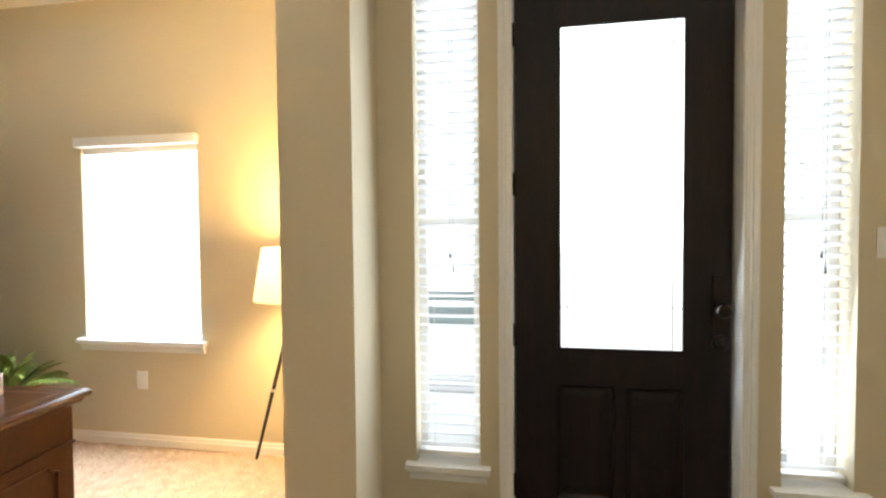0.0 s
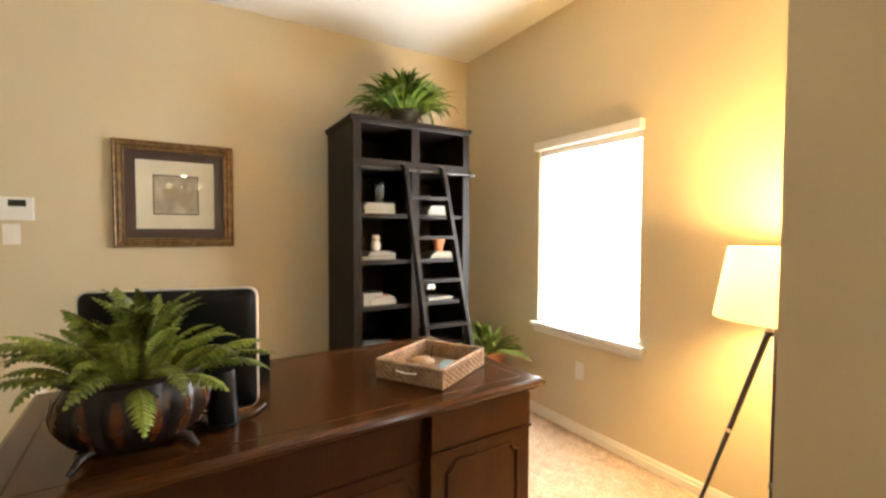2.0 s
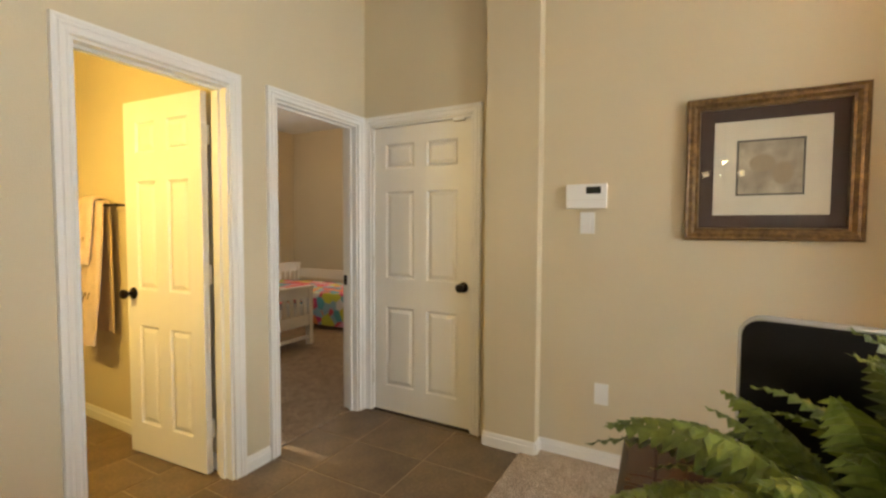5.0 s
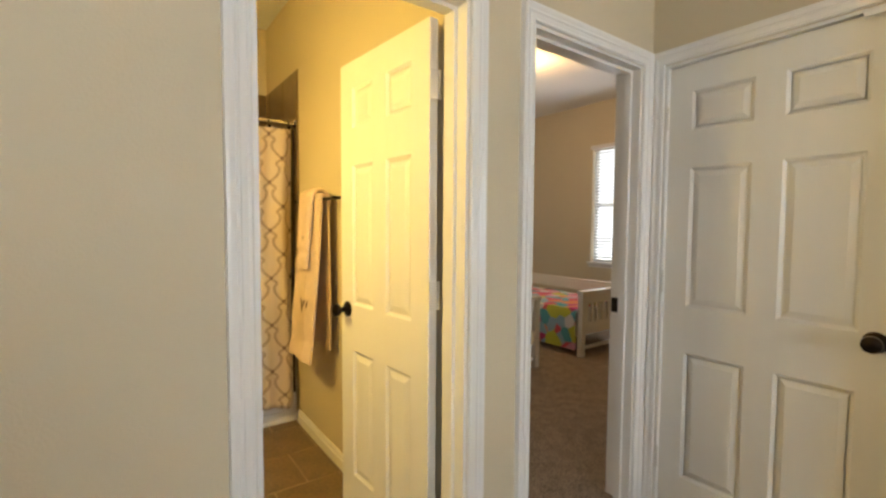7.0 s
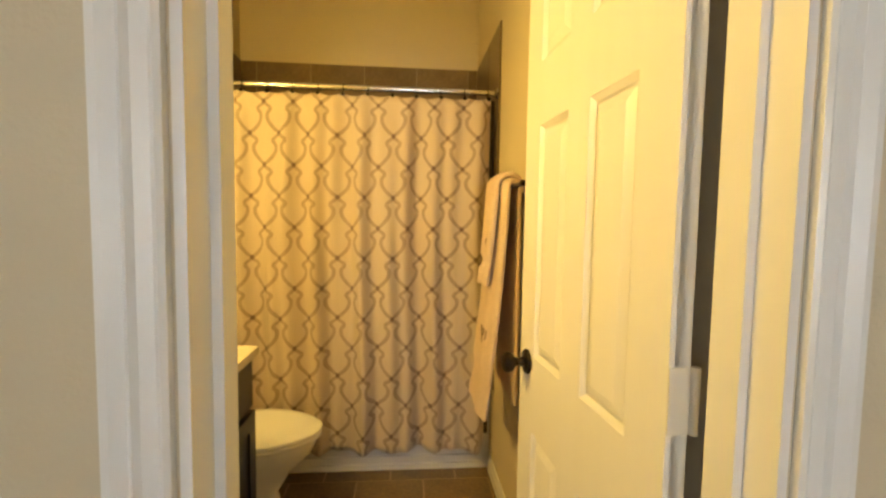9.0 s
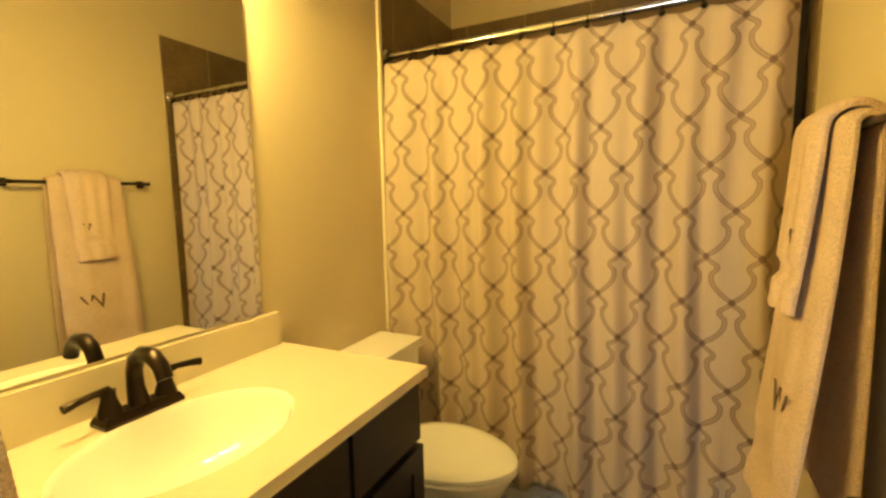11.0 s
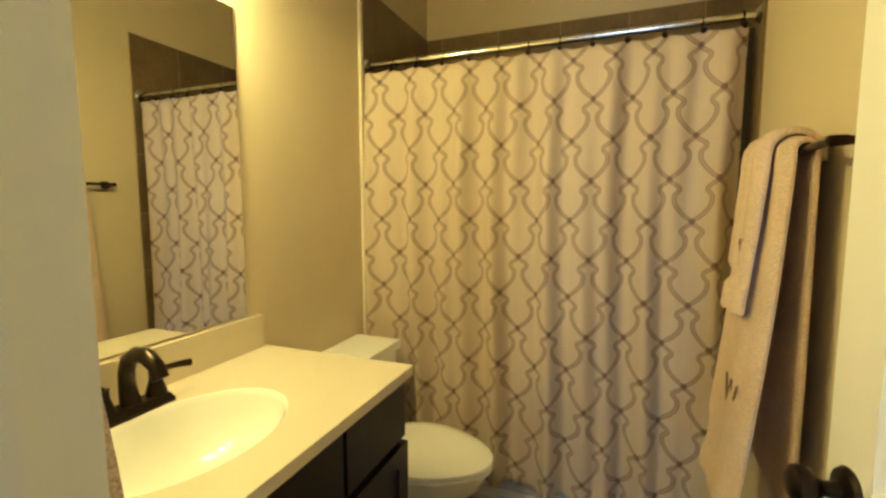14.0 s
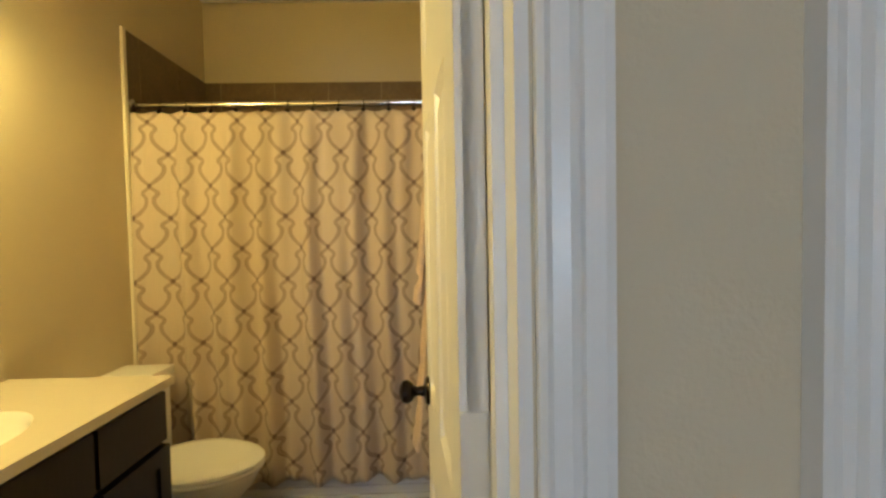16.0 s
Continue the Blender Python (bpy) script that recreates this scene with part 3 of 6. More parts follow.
# outdoors
GLOW = bpy.data.materials.new("bright_overcast_sky")
GLOW.use_nodes = True
nt = GLOW.node_tree
em = nt.nodes.new("ShaderNodeEmission")
em.inputs["Color"].default_value, em.inputs["Strength"].default_value = (0.93, 0.97, 1.0, 1), 3.5
nt.links.new(em.outputs[0], nt.nodes["Material Output"].inputs["Surface"])
setting("backdrop", boxes((-60, 66, 55, 55.2, -0.2, 60)), GLOW, "bright overcast sky in the distance", "backdrop")
setting("backdrop", boxes((-55.2, -55, -60, 60, -0.2, 60)), GLOW, "bright overcast sky in the distance", "backdrop")


# porch things seen through the sidelights
PORCHWHITE = mat("porch_paint", (0.62, 0.62, 0.62), 0.6, grain=0.06, second=(0.52, 0.52, 0.53), second_scale=5)
SLATE = mat("blue_grey_paint", (0.30, 0.39, 0.45), 0.5, grain=0.1, second=(0.25, 0.33, 0.39), second_scale=6)
col = thing("porch_column", pose(5.36, 5.25, -0.12), "pale grey square porch column with a base and cap", "column")
part("shaft", boxes((-0.07, 0.07, -0.07, 0.07, 0.16, 2.72)), SLATE, col, soft=0.004)
part("base", boxes((-0.11, 0.11, -0.11, 0.11, 0.0, 0.16)), PORCHWHITE, col, soft=0.008)
part("cap", boxes((-0.10, 0.10, -0.10, 0.10, 2.72, 2.84)), PORCHWHITE, col, soft=0.008)
bn = thing("porch_bench", pose(3.22, 5.45, -0.12), "blue-grey slatted bench on the porch", "bench")
for z in (0.80, 0.90, 1.00):
    part("back_slat", boxes((-0.62, 0.62, 0.0, 0.025, z, z + 0.075)), SLATE, bn, soft=0.003)
for y in (-0.42, -0.31, -0.20, -0.09):
    part("seat_slat", boxes((-0.62, 0.62, y, y + 0.085, 0.44, 0.465)), PORCHWHITE, bn, soft=0.003)
for x in (-0.58, 0.52):
    part("back_post", boxes((x, x + 0.06, 0.026, 0.075, 0.0, 1.08)), PORCHWHITE, bn, soft=0.004)
    part("front_leg", boxes((x, x + 0.06, -0.42, -0.37, 0.0, 0.439)), PORCHWHITE, bn, soft=0.004)
    part("arm_rail", boxes((x, x + 0.06, -0.42, 0.025, 0.40, 0.439)), PORCHWHITE, bn, soft=0.004)


def plate(m, w, h, label, name="outlet", kind="socket"):
    """A wall plate in the xz plane, its face towards -y."""
    o = thing(name, m, label, "outlet" if name == "outlet" else "switch")
    bm = boxes((-w / 2, w / 2, -0.006, 0.0, -h / 2, h / 2))
    part("cover_plate", bm, WHITEPL, o, soft=0.002)
    if kind == "socket":
        for z in (-0.021, 0.021):
            part("socket", boxes((-0.017, 0.017, -0.0085, -0.005, z - 0.014, z + 0.014)), WHITEPL, o, soft=0.003)
    else:
        part("rocker", boxes((-0.016, 0.016, -0.010, -0.005, -0.033, 0.033)), WHITEPL, o, soft=0.002)
    return o


plate(pose(1.395, WY - 0.0005, 0.445), 0.075, 0.118, "white electrical outlet low on the office wall")
plate(pose(0.0005, 1.653, 0.405, 0, 0, 90), 0.075, 0.118, "white electrical outlet low on the office wall")
plate(pose(5.225, FY - 0.0005, 1.335), 0.078, 0.118, "white wall switch beside the sidelight", "light_switch", "rocker")

# thermostat and small switch beneath it
th = thing("thermostat", pose(0.0005, 1.555, 1.502, 0, 0, 90), "white wall thermostat with a dark display", "thermostat")
part("housing", boxes((-0.107, 0.107, -0.03, 0, -0.066, 0.066)), WHITEPL, th, soft=0.006)
part("display", boxes((0.0, 0.078, -0.0315, -0.028, 0.012, 0.05)), mat("lcd_dark", (0.035, 0.037, 0.03), 0.25), th, "dark grey display")
part("flap_line", boxes((-0.105, 0.105, -0.031, -0.029, -0.022, -0.02)), STEEL, th)
plate(pose(0.0005, 1.560, 1.355, 0, 0, 90), 0.076, 0.118, "white blank plate under the thermostat", "light_switch", "rocker")

# ---- things: office ----
MAHOG = mat("mahogany", (0.062, 0.021, 0.006), 0.18, grain=0.16, bump=0.03, bump_scale=40, second=(0.032, 0.0115, 0.004), second_scale=2.2, stretch=(2.0, 0.5, 2.0), amount=0.85, coat=0.05, spec=0.24)
MAHOG_V = mat("mahogany_upright", (0.050, 0.0175, 0.0042), 0.34, grain=0.15, bump=0.03, bump_scale=45, second=(0.034, 0.010, 0.004), second_scale=2.5, stretch=(3, 3, 0.5), amount=0.85, spec=0.16)
GILT = mat("worn_gilt_edge", (0.10, 0.04, 0.014), 0.35, 0.3, second=(0.12, 0.045, 0.015), second_scale=30)
ESPRESSO = mat("espresso_wood", (0.012, 0.0075, 0.0065), 0.5, spec=0.2, grain=0.3, bump=0.08, bump_scale=15, second=(0.010, 0.007, 0.006), stretch=(5, 5, 0.8), amount=0.7)
STEELRAIL = mat("brushed_rail", (0.05, 0.048, 0.047), 0.38, 0.6, second=(0.035, 0.033, 0.032))
LEAF = mat("fern_leaf", (0.21, 0.25, 0.045), 0.5, grain=0.25, bump=0.1, bump_scale=60, second=(0.075, 0.115, 0.02), second_scale=12, amount=0.9, vary=0.4, spec=0.3)
LEAF2 = mat("fern_leaf_bright", (0.13, 0.21, 0.03), 0.5, grain=0.25, bump=0.1, bump_scale=60, second=(0.05, 0.12, 0.015), second_scale=12, amount=0.9, vary=0.4, spec=0.3)
TERRA = mat("terracotta", (0.42, 0.14, 0.055), 0.8, grain=0.15, bump=0.15, second=(0.34, 0.11, 0.045))
WICKER = mat("wicker", (0.42, 0.29, 0.19), 0.75, grain=0.3, bump=0.5, bump_scale=120, second=(0.25, 0.155, 0.095), second_scale=30, amount=0.9)
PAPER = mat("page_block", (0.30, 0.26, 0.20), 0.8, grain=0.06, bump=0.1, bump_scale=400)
SOIL = mat("soil", (0.03, 0.022, 0.015), 1.0, grain=0.4, bump=0.8, bump_scale=80)


def rounded_slab(bm, x0, x1, y0, y1, prof):
    """A table top from (inset, height) pairs of its edge moulding."""
    rings = [[bm.verts.new(v) for v in ((x0 + i, y0 + i, z), (x1 - i, y0 + i, z), (x1 - i, y1 - i, z), (x0 + i, y1 - i, z))] for i, z in prof]
    for p, q in zip(rings, rings[1:]):
        for k in range(4):
            bm.faces.new((p[k], p[(k + 1) % 4], q[(k + 1) % 4], q[k]))
    bm.faces.new(rings[0][::-1]), bm.faces.new(rings[-1])


desk = thing("desk", pose(1.69, 2.80, 0.012, 0, 0, 2.6), "large polished mahogany desk with panelled pedestals", "desk")
hx, hy, dz = 0.457, 0.873, 0.758
bm = bmesh.new()
rounded_slab(bm, -hx, hx, -hy, hy, [(0.03, dz - 0.05), (0.022, dz - 0.043), (0.022, dz - 0.036), (0.006, dz - 0.028), (0.0, dz - 0.018), (0.003, dz - 0.008), (0.012, dz - 0.003), (0.018, dz)])
part("desk_top", bm, MAHOG, desk, "glossy crossbanded mahogany top", soft=0.0015)
bm = bmesh.new()
for f in ((-hx + 0.075, hx - 0.075, -hy + 0.075, -hy + 0.081), (-hx + 0.075, hx - 0.075, hy - 0.081, hy - 0.075), (-hx + 0.075, -hx + 0.081, -hy + 0.081, hy - 0.081), (hx - 0.081, hx - 0.075, -hy + 0.081, hy - 0.081)):
    box(bm, *f, dz - 0.002, dz + 0.0006)
part("inlay_band", bm, MAHOG_V, desk, "thin dark inlay line")
bx = hx - 0.055
for y0, y1 in ((-hy + 0.045, -0.34), (0.34, hy - 0.045)):
    ped = part("pedestal", boxes((-bx, bx, y0, y1, 0.09, dz - 0.05)), MAHOG_V, desk, soft=0.004)
    part("plinth", boxes((-bx - 0.015, bx + 0.015, y0 - 0.015, y1 + 0.015, 0.0, 0.09)), MAHOG_V, ped, soft=0.006)
    # plain frieze and moulded panel on the front
    part("frieze", boxes((bx, bx + 0.004, y0 + 0.001, y1 - 0.001, dz - 0.196, dz - 0.052)), MAHOG_V, ped)
    part("moulding", boxes((bx, bx + 0.014, y0, y1, dz - 0.207, dz - 0.197)), MAHOG_V, ped, soft=0.003)
    bm = bmesh.new()
    q = []
    c, n = 0.035, 5
    ya, yb, za, zb = y0 + 0.07, y1 - 0.07, 0.14, dz - 0.255
    for cy, cz, s in ((ya, za, 0), (yb, za, 1), (yb, zb, 2), (ya, zb, 3)):
        for k in range(n):
            a = math.pi / 2 * k / (n - 1)
            # scooped corners
            dy, dzz = ((c * math.cos(math.pi / 2 - a), c * math.sin(math.pi / 2 - a)), (-c * math.cos(a), c * math.sin(a)), (-c * math.cos(math.pi / 2 - a), -c * math.sin(math.pi / 2 - a)), (c * math.cos(a), -c * math.sin(a)))[s]
            q.append((cy + dy, cz + dzz))
    pts = [(bx + 0.003, y, z) for y, z in q]
    tube(bm, pts + pts[:2], 0.0075, 8)
    part("panel_moulding", bm, MAHOG_V, ped, "scooped-corner panel moulding", smooth=True)
    # end panels
    for ys, s in ((y0, -1), (y1, 1)):
        if abs(ys) > 0.5:
            part("end_panel", boxes((-bx + 0.06, bx - 0.06, min(ys, ys + s * 0.008), max(ys, ys + s * 0.008), 0.14, dz - 0.09)), MAHOG_V, ped, soft=0.004)
bm = boxes((bx - 0.09, bx - 0.06, -0.34, 0.34, 0.20, dz - 0.05))
part("modesty_panel", bm, MAHOG_V, desk)
bm = boxes((bx - 0.06, bx - 0.045, -0.335, 0.335, dz - 0.17, dz - 0.055), (bx - 0.06, bx - 0.05, -0.335, 0.335, dz - 0.26, dz - 0.245))
part("apron_moulding", bm, MAHOG_V, desk, soft=0.004)
bm = bmesh.new()
pts = [(bx - 0.058, y, z) for y, z in ((-0.29, 0.26), (0.29, 0.26), (0.29, 0.42), (0.25, 0.46), (-0.25, 0.46), (-0.29, 0.42), (-0.29, 0.26))]
tube(bm, pts, 0.007, 8)
part("panel_moulding", bm, MAHOG_V, desk, smooth=True)


# bookcase with a rail and a ladder
bc = thing("bookcase", pose(0.03, 3.385, 0.012), "tall dark espresso bookcase with a library rail, part-filled shelves", "bookcase")
D, W, HH = 0.57, 0.925, 2.145
for y in (0, W - 0.03):
    part("side_panel", boxes((0, D, y, y + 0.03, 0, HH - 0.03)), ESPRESSO, bc, soft=0.002)
part("divider", boxes((0.02, D - 0.004, W / 2 - 0.018, W / 2 + 0.018, 0, HH - 0.03)), ESPRESSO, bc, soft=0.002)
part("back_panel", boxes((0.002, 0.018, 0.03, W - 0.03, 0, HH - 0.03)), ESPRESSO, bc)
bm = bmesh.new()
rounded_slab(bm, -0.0, D + 0.02, -0.02, W + 0.02, [(0.018, HH - 0.05), (0.012, HH - 0.035), (0.0, HH - 0.028), (0.0, HH - 0.006), (0.004, HH)])
part("crown", bm, ESPRESSO, bc, soft=0.001)
for y in (0.0, W - 0.055, W / 2 - 0.03):
    part("face_stile", boxes((D, D + 0.012, y, y + (0.055 if y != W / 2 - 0.03 else 0.06), 0, HH - 0.05)), ESPRESSO, bc, soft=0.002)
part("plinth", boxes((D - 0.02, D + 0.014, 0.056, W - 0.056, 0, 0.09)), ESPRESSO, bc, soft=0.002)
LV = [0.53, 0.845, 1.165, 1.49, 1.86]
for z in LV:
    for y0, y1 in ((0.03, W / 2 - 0.018), (W / 2 + 0.018, W - 0.03)):
        part("shelf", boxes((0.018, D - 0.012 if z < 1.8 else D + 0.008, y0, y1, z - (0.028 if z < 1.8 else 0.06), z)), ESPRESSO, bc, soft=0.002)
bm = bmesh.new()
rod(bm, (D + 0.055, -0.015, 1.795), (D + 0.055, W + 0.015, 1.795), 0.0125, n=16)
part("rail", bm, STEELRAIL, bc, "brushed metal ladder rail", smooth=True)
for y in (0.03, W / 2, W - 0.03):
    bm = boxes((D + 0.01, D + 0.05, y - 0.01, y + 0.01, 1.785, 1.805))
    lathe(bm, [(0, 0), (0.02, 0), (0.02, 0.02), (0, 0.02)], 14, Matrix.Translation((D + 0.055, y - 0.01, 1.795)) @ Matrix.Rotation(radians(-90), 4, "X"))
    part("rail_bracket", bm, ESPRESSO, bc)

ld = thing("library_ladder", pose(0, 0, 0.012), "dark wooden library ladder leaning on the bookcase rail", "ladder")
a, b = Vector((0.695, 0, 1.815)), Vector((1.03, 0, 0.0))
ya, yb = (3.72, 4.02), (3.81, 4.16)


def lad(k, s):
    return Vector((a.x + (b.x - a.x) * k, ya[s] + (yb[s] - ya[s]) * k, a.z + (b.z - a.z) * k))


for s in (0, 1):
    bm = bmesh.new()
    p, q = lad(0.0, s), lad(1, s)
    ring = []
    for c in (p, q):
        ring.append([bm.verts.new(c + Vector((dx, dy, 0))) for dx, dy in ((-0.03, -0.013), (0.03, -0.013), (0.03, 0.013), (-0.03, 0.013))])
    for k in range(4):
        bm.faces.new((ring[0][k], ring[0][(k + 1) % 4], ring[1][(k + 1) % 4], ring[1][k]))
    bm.faces.new(ring[0]), bm.faces.new(ring[1])
    part("stile", bm, ESPRESSO, ld, soft=0.006)
    bm = bmesh.new()
    h = lad(0.02, s)
    tube(bm, [h, (0.665, h.y, 1.835), (0.64, h.y, 1.835), (0.622, h.y, 1.82)], 0.006, 8)
    part("hook", bm, STEELRAIL, ld, smooth=True)
for k in (0.12, 0.27, 0.43, 0.595, 0.755, 0.91):
    p, q = lad(k, 0), lad(k, 1)
    bm = bmesh.new()
    vs = []
    for c in (p, q):
        vs.append([bm.verts.new(c + Vector((dx, 0, dz_))) for dx, dz_ in ((-0.035, -0.011), (0.04, -0.011), (0.04, 0.011), (-0.035, 0.011))])
    for j in range(4):
        bm.faces.new((vs[0][j], vs[0][(j + 1) % 4], vs[1][(j + 1) % 4], vs[1][j]))
    bm.faces.new(vs[0]), bm.faces.new(vs[1])
    part("rung", bm, ESPRESSO, ld, soft=0.004)


def book(x, y, z, l, w, h, rot, color, label, pages=True):
    """A closed book lying flat: its cover wraps a block of pages."""
    bk = thing("book", pose(x, y, z, 0, 0, rot), label, "book", group="books on the bookcase")
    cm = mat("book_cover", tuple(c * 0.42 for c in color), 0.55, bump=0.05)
    bm = boxes((-w / 2, w / 2, -l / 2, l / 2, 0, 0.003), (-w / 2, w / 2, -l / 2, l / 2, h - 0.003, h), (-w / 2, -w / 2 + 0.003, -l / 2, l / 2, 0.003, h - 0.003))
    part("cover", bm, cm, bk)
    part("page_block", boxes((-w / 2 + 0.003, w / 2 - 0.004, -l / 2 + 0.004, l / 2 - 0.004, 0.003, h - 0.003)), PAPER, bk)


CREAM, GREY, DARK, RED, SAND, BLUE = (0.62, 0.55, 0.36), (0.42, 0.45, 0.48), (0.035, 0.03, 0.028), (0.45, 0.07, 0.045), (0.45, 0.38, 0.24), (0.38, 0.46, 0.52)
Z = 0.0125
for (y, z, l, h, rot, c, lb) in (
        (3.60, 1.49, 0.24, 0.026, 3, SAND, "thick tan book lying flat"), (3.60, 1.516, 0.235, 0.034, -2, CREAM, "cream book lying flat on another"), (3.60, 1.55, 0.22, 0.016, 4, CREAM, "cream book lying flat on another"),
        (3.60, 1.165, 0.25, 0.028, -3, DARK, "dark book lying flat"), (3.61, 1.193, 0.22, 0.018, 6, GREY, "grey book lying flat on another"), (3.60, 1.211, 0.17, 0.012, 0, CREAM, "small cream book on a stack"),
        (3.55, 0.845, 0.15, 0.09, 0, DARK, "short dark box-shaped book"), (3.62, 0.845, 0.21, 0.03, 6, CREAM, "cream book lying flat"), (3.62, 0.875, 0.20, 0.022, -4, (0.7, 0.7, 0.66), "white book on a stack"), (3.61, 0.897, 0.12, 0.014, 10, RED, "small red book on a stack"),
        (4.09, 1.49, 0.21, 0.022, 2, BLUE, "pale blue book lying flat"), (4.09, 1.512, 0.20, 0.018, -4, (0.66, 0.68, 0.68), "pale book on a stack"), (4.08, 1.53, 0.17, 0.016, 5, BLUE, "pale blue book on a stack"), (4.08, 1.546, 0.15, 0.014, 0, (0.66, 0.68, 0.68), "pale book on a stack"),
        (4.12, 1.165, 0.22, 0.02, -2, (0.55, 0.48, 0.34), "tan book lying flat"), (4.12, 1.185, 0.20, 0.018, 4, (0.66, 0.64, 0.58), "pale book on a stack"), (4.12, 1.203, 0.14, 0.012, 0, SAND, "small tan book on a stack"),
        (4.10, 0.845, 0.22, 0.02, 0, (0.55, 0.53, 0.47), "pale book lying flat"), (3.60, 0.53, 0.22, 0.02, 8, BLUE, "pale blue magazine lying flat"), (3.62, 0.55, 0.2, 0.012, -10, (0.66, 0.66, 0.62), "white magazine lying flat")):
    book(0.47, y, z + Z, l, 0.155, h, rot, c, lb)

# glass jug, owl figure, terracotta pot and a small pair of white ornaments
bm = bmesh.new()
prof = [(0, 0), (0.034, 0), (0.036, 0.006), (0.034, 0.02), (0.042, 0.06), (0.036, 0.095), (0.030, 0.115), (0.038, 0.14), (0.035, 0.138), (0.027, 0.115), (0.033, 0.093), (0.039, 0.06), (0.031, 0.02), (0, 0.012)]
lathe(bm, prof, 24)
tagged(part("glass_vase", bm, glass("jug_glass", (0.85, 0.92, 0.95), 0.05), smooth=True, at=pose(0.46, 3.635, 1.566 + Z)), "clear glass vase standing on a stack of books", "vase")
bm = bmesh.new()
lathe(bm, [(0, 0), (0.024, 0), (0.034, 0.02), (0.036, 0.045), (0.030, 0.068), (0.026, 0.074), (0.031, 0.088), (0.028, 0.104), (0.016, 0.112), (0, 0.114)], 20, None, 0.8, 1.0)
for s in (-1, 1):
    lathe(bm, [(0.010, 0), (0.007, 0.012), (0, 0.022)], 8, Matrix.Translation((0, s * 0.019, 0.102)))
    lathe(bm, [(0.009, 0), (0.006, 0.004), (0, 0.005)], 10, Matrix.Translation((0.024, s * 0.011, 0.09)) @ Matrix.Rotation(radians(90), 4, "Y"))
tagged(part("owl_figurine", bm, mat("owl_ceramic", (0.62, 0.55, 0.42), 0.4, grain=0.2, second=(0.35, 0.26, 0.17), second_scale=60, amount=0.8), smooth=True, at=pose(0.47, 3.60, 1.223 + Z)), "small cream ceramic owl figure on a stack of books", "figurine")
bm = bmesh.new()
lathe(bm, [(0, 0), (0.032, 0), (0.044, 0.068), (0.05, 0.068), (0.051, 0.092), (0.045, 0.092), (0.043, 0.075), (0, 0.07)], 24)
tagged(part("flower_pot", bm, TERRA, smooth=True, at=pose(0.47, 4.12, 1.215 + Z)), "small orange terracotta pot on a stack of books", "pot")
orn = thing("ornament", pose(0.47, 4.05, 0.865 + Z), "pair of small white balls on a dark stand", "ornament")
for y in (-0.018, 0.018):
    bm = bmesh.new()
    rod(bm, (0, y, 0.003), (0, y, 0.06), 0.003, n=8)
    part("stem", bm, BRONZE, orn)
    bm = bmesh.new()
    bmesh.ops.create_uvsphere(bm, u_segments=16, v_segments=10, radius=0.022, matrix=Matrix.Translation((0, y, 0.075)))
    part("ball", bm, mat("white_ceramic", (0.8, 0.78, 0.73), 0.3), orn, smooth=True)
part("base", boxes((-0.03, 0.03, -0.04, 0.04, 0, 0.006)), BRONZE, orn)


# ferns
def frond_mesh(name, length, rise, droop, width, pairs, material, curl=0.0):
    """One arching fern frond along +x with toothed leaflets on both sides."""
    bm = bmesh.new()
    pts = []
    ang, p = rise, Vector((0, 0, 0))
    n = pairs + 2
    for k in range(n + 1):
        pts.append((p.copy(), ang))
        ang -= (rise + droop) / n * (0.4 + 1.2 * k / n)
        p = p + Vector((math.cos(ang), 0, math.sin(ang))) * (length / n)
    for k in range(n):
        (p0, a0), (p1, a1) = pts[k], pts[k + 1]
        r = 0.0028 * (1 - k / n) + 0.0006
        bm.faces.new([bm.verts.new(v) for v in (p0 + Vector((0, -r, 0)), p0 + Vector((0, r, 0)), p1 + Vector((0, r * 0.8, 0)), p1 + Vector((0, -r * 0.8, 0)))])
        if k < 1:
            continue
        u = k / n
        l = width * (math.sin(math.pi * min(1, u * 0.9 + 0.12)) ** 0.6) * (1.0 if u < 0.85 else 0.8)
        wd = length / n * 0.60
        t = Vector((math.cos(a0), 0, math.sin(a0)))
        up = Vector((-math.sin(a0), 0, math.cos(a0)))
        for s in (1, -1):
            side = Vector((0, s, 0))
            j = random.uniform(-0.15, 0.15)
            d = (side + t * (0.35 + j) - up * (0.18 + curl)).normalized()
            mid, tip = p0 + d * l * 0.5 + up * 0.003, p0 + d * l - up * l * 0.12
            v = [bm.verts.new(c) for c in (p0 - t * wd * 0.7, mid - t * wd, tip, mid + t * wd, p0 + t * wd * 0.7)]
            m = bm.verts.new(mid - up * 0.004)
            bm.faces.new((v[0], v[1], m)), bm.faces.new((v[1], v[2], m)), bm.faces.new((v[2], v[3], m)), bm.faces.new((v[3], v[4], m)), bm.faces.new((v[4], v[0], m))
    me = bpy.data.meshes.new(name)
    bm.to_mesh(me)
    bm.free()
    me.materials.append(material)
    return me


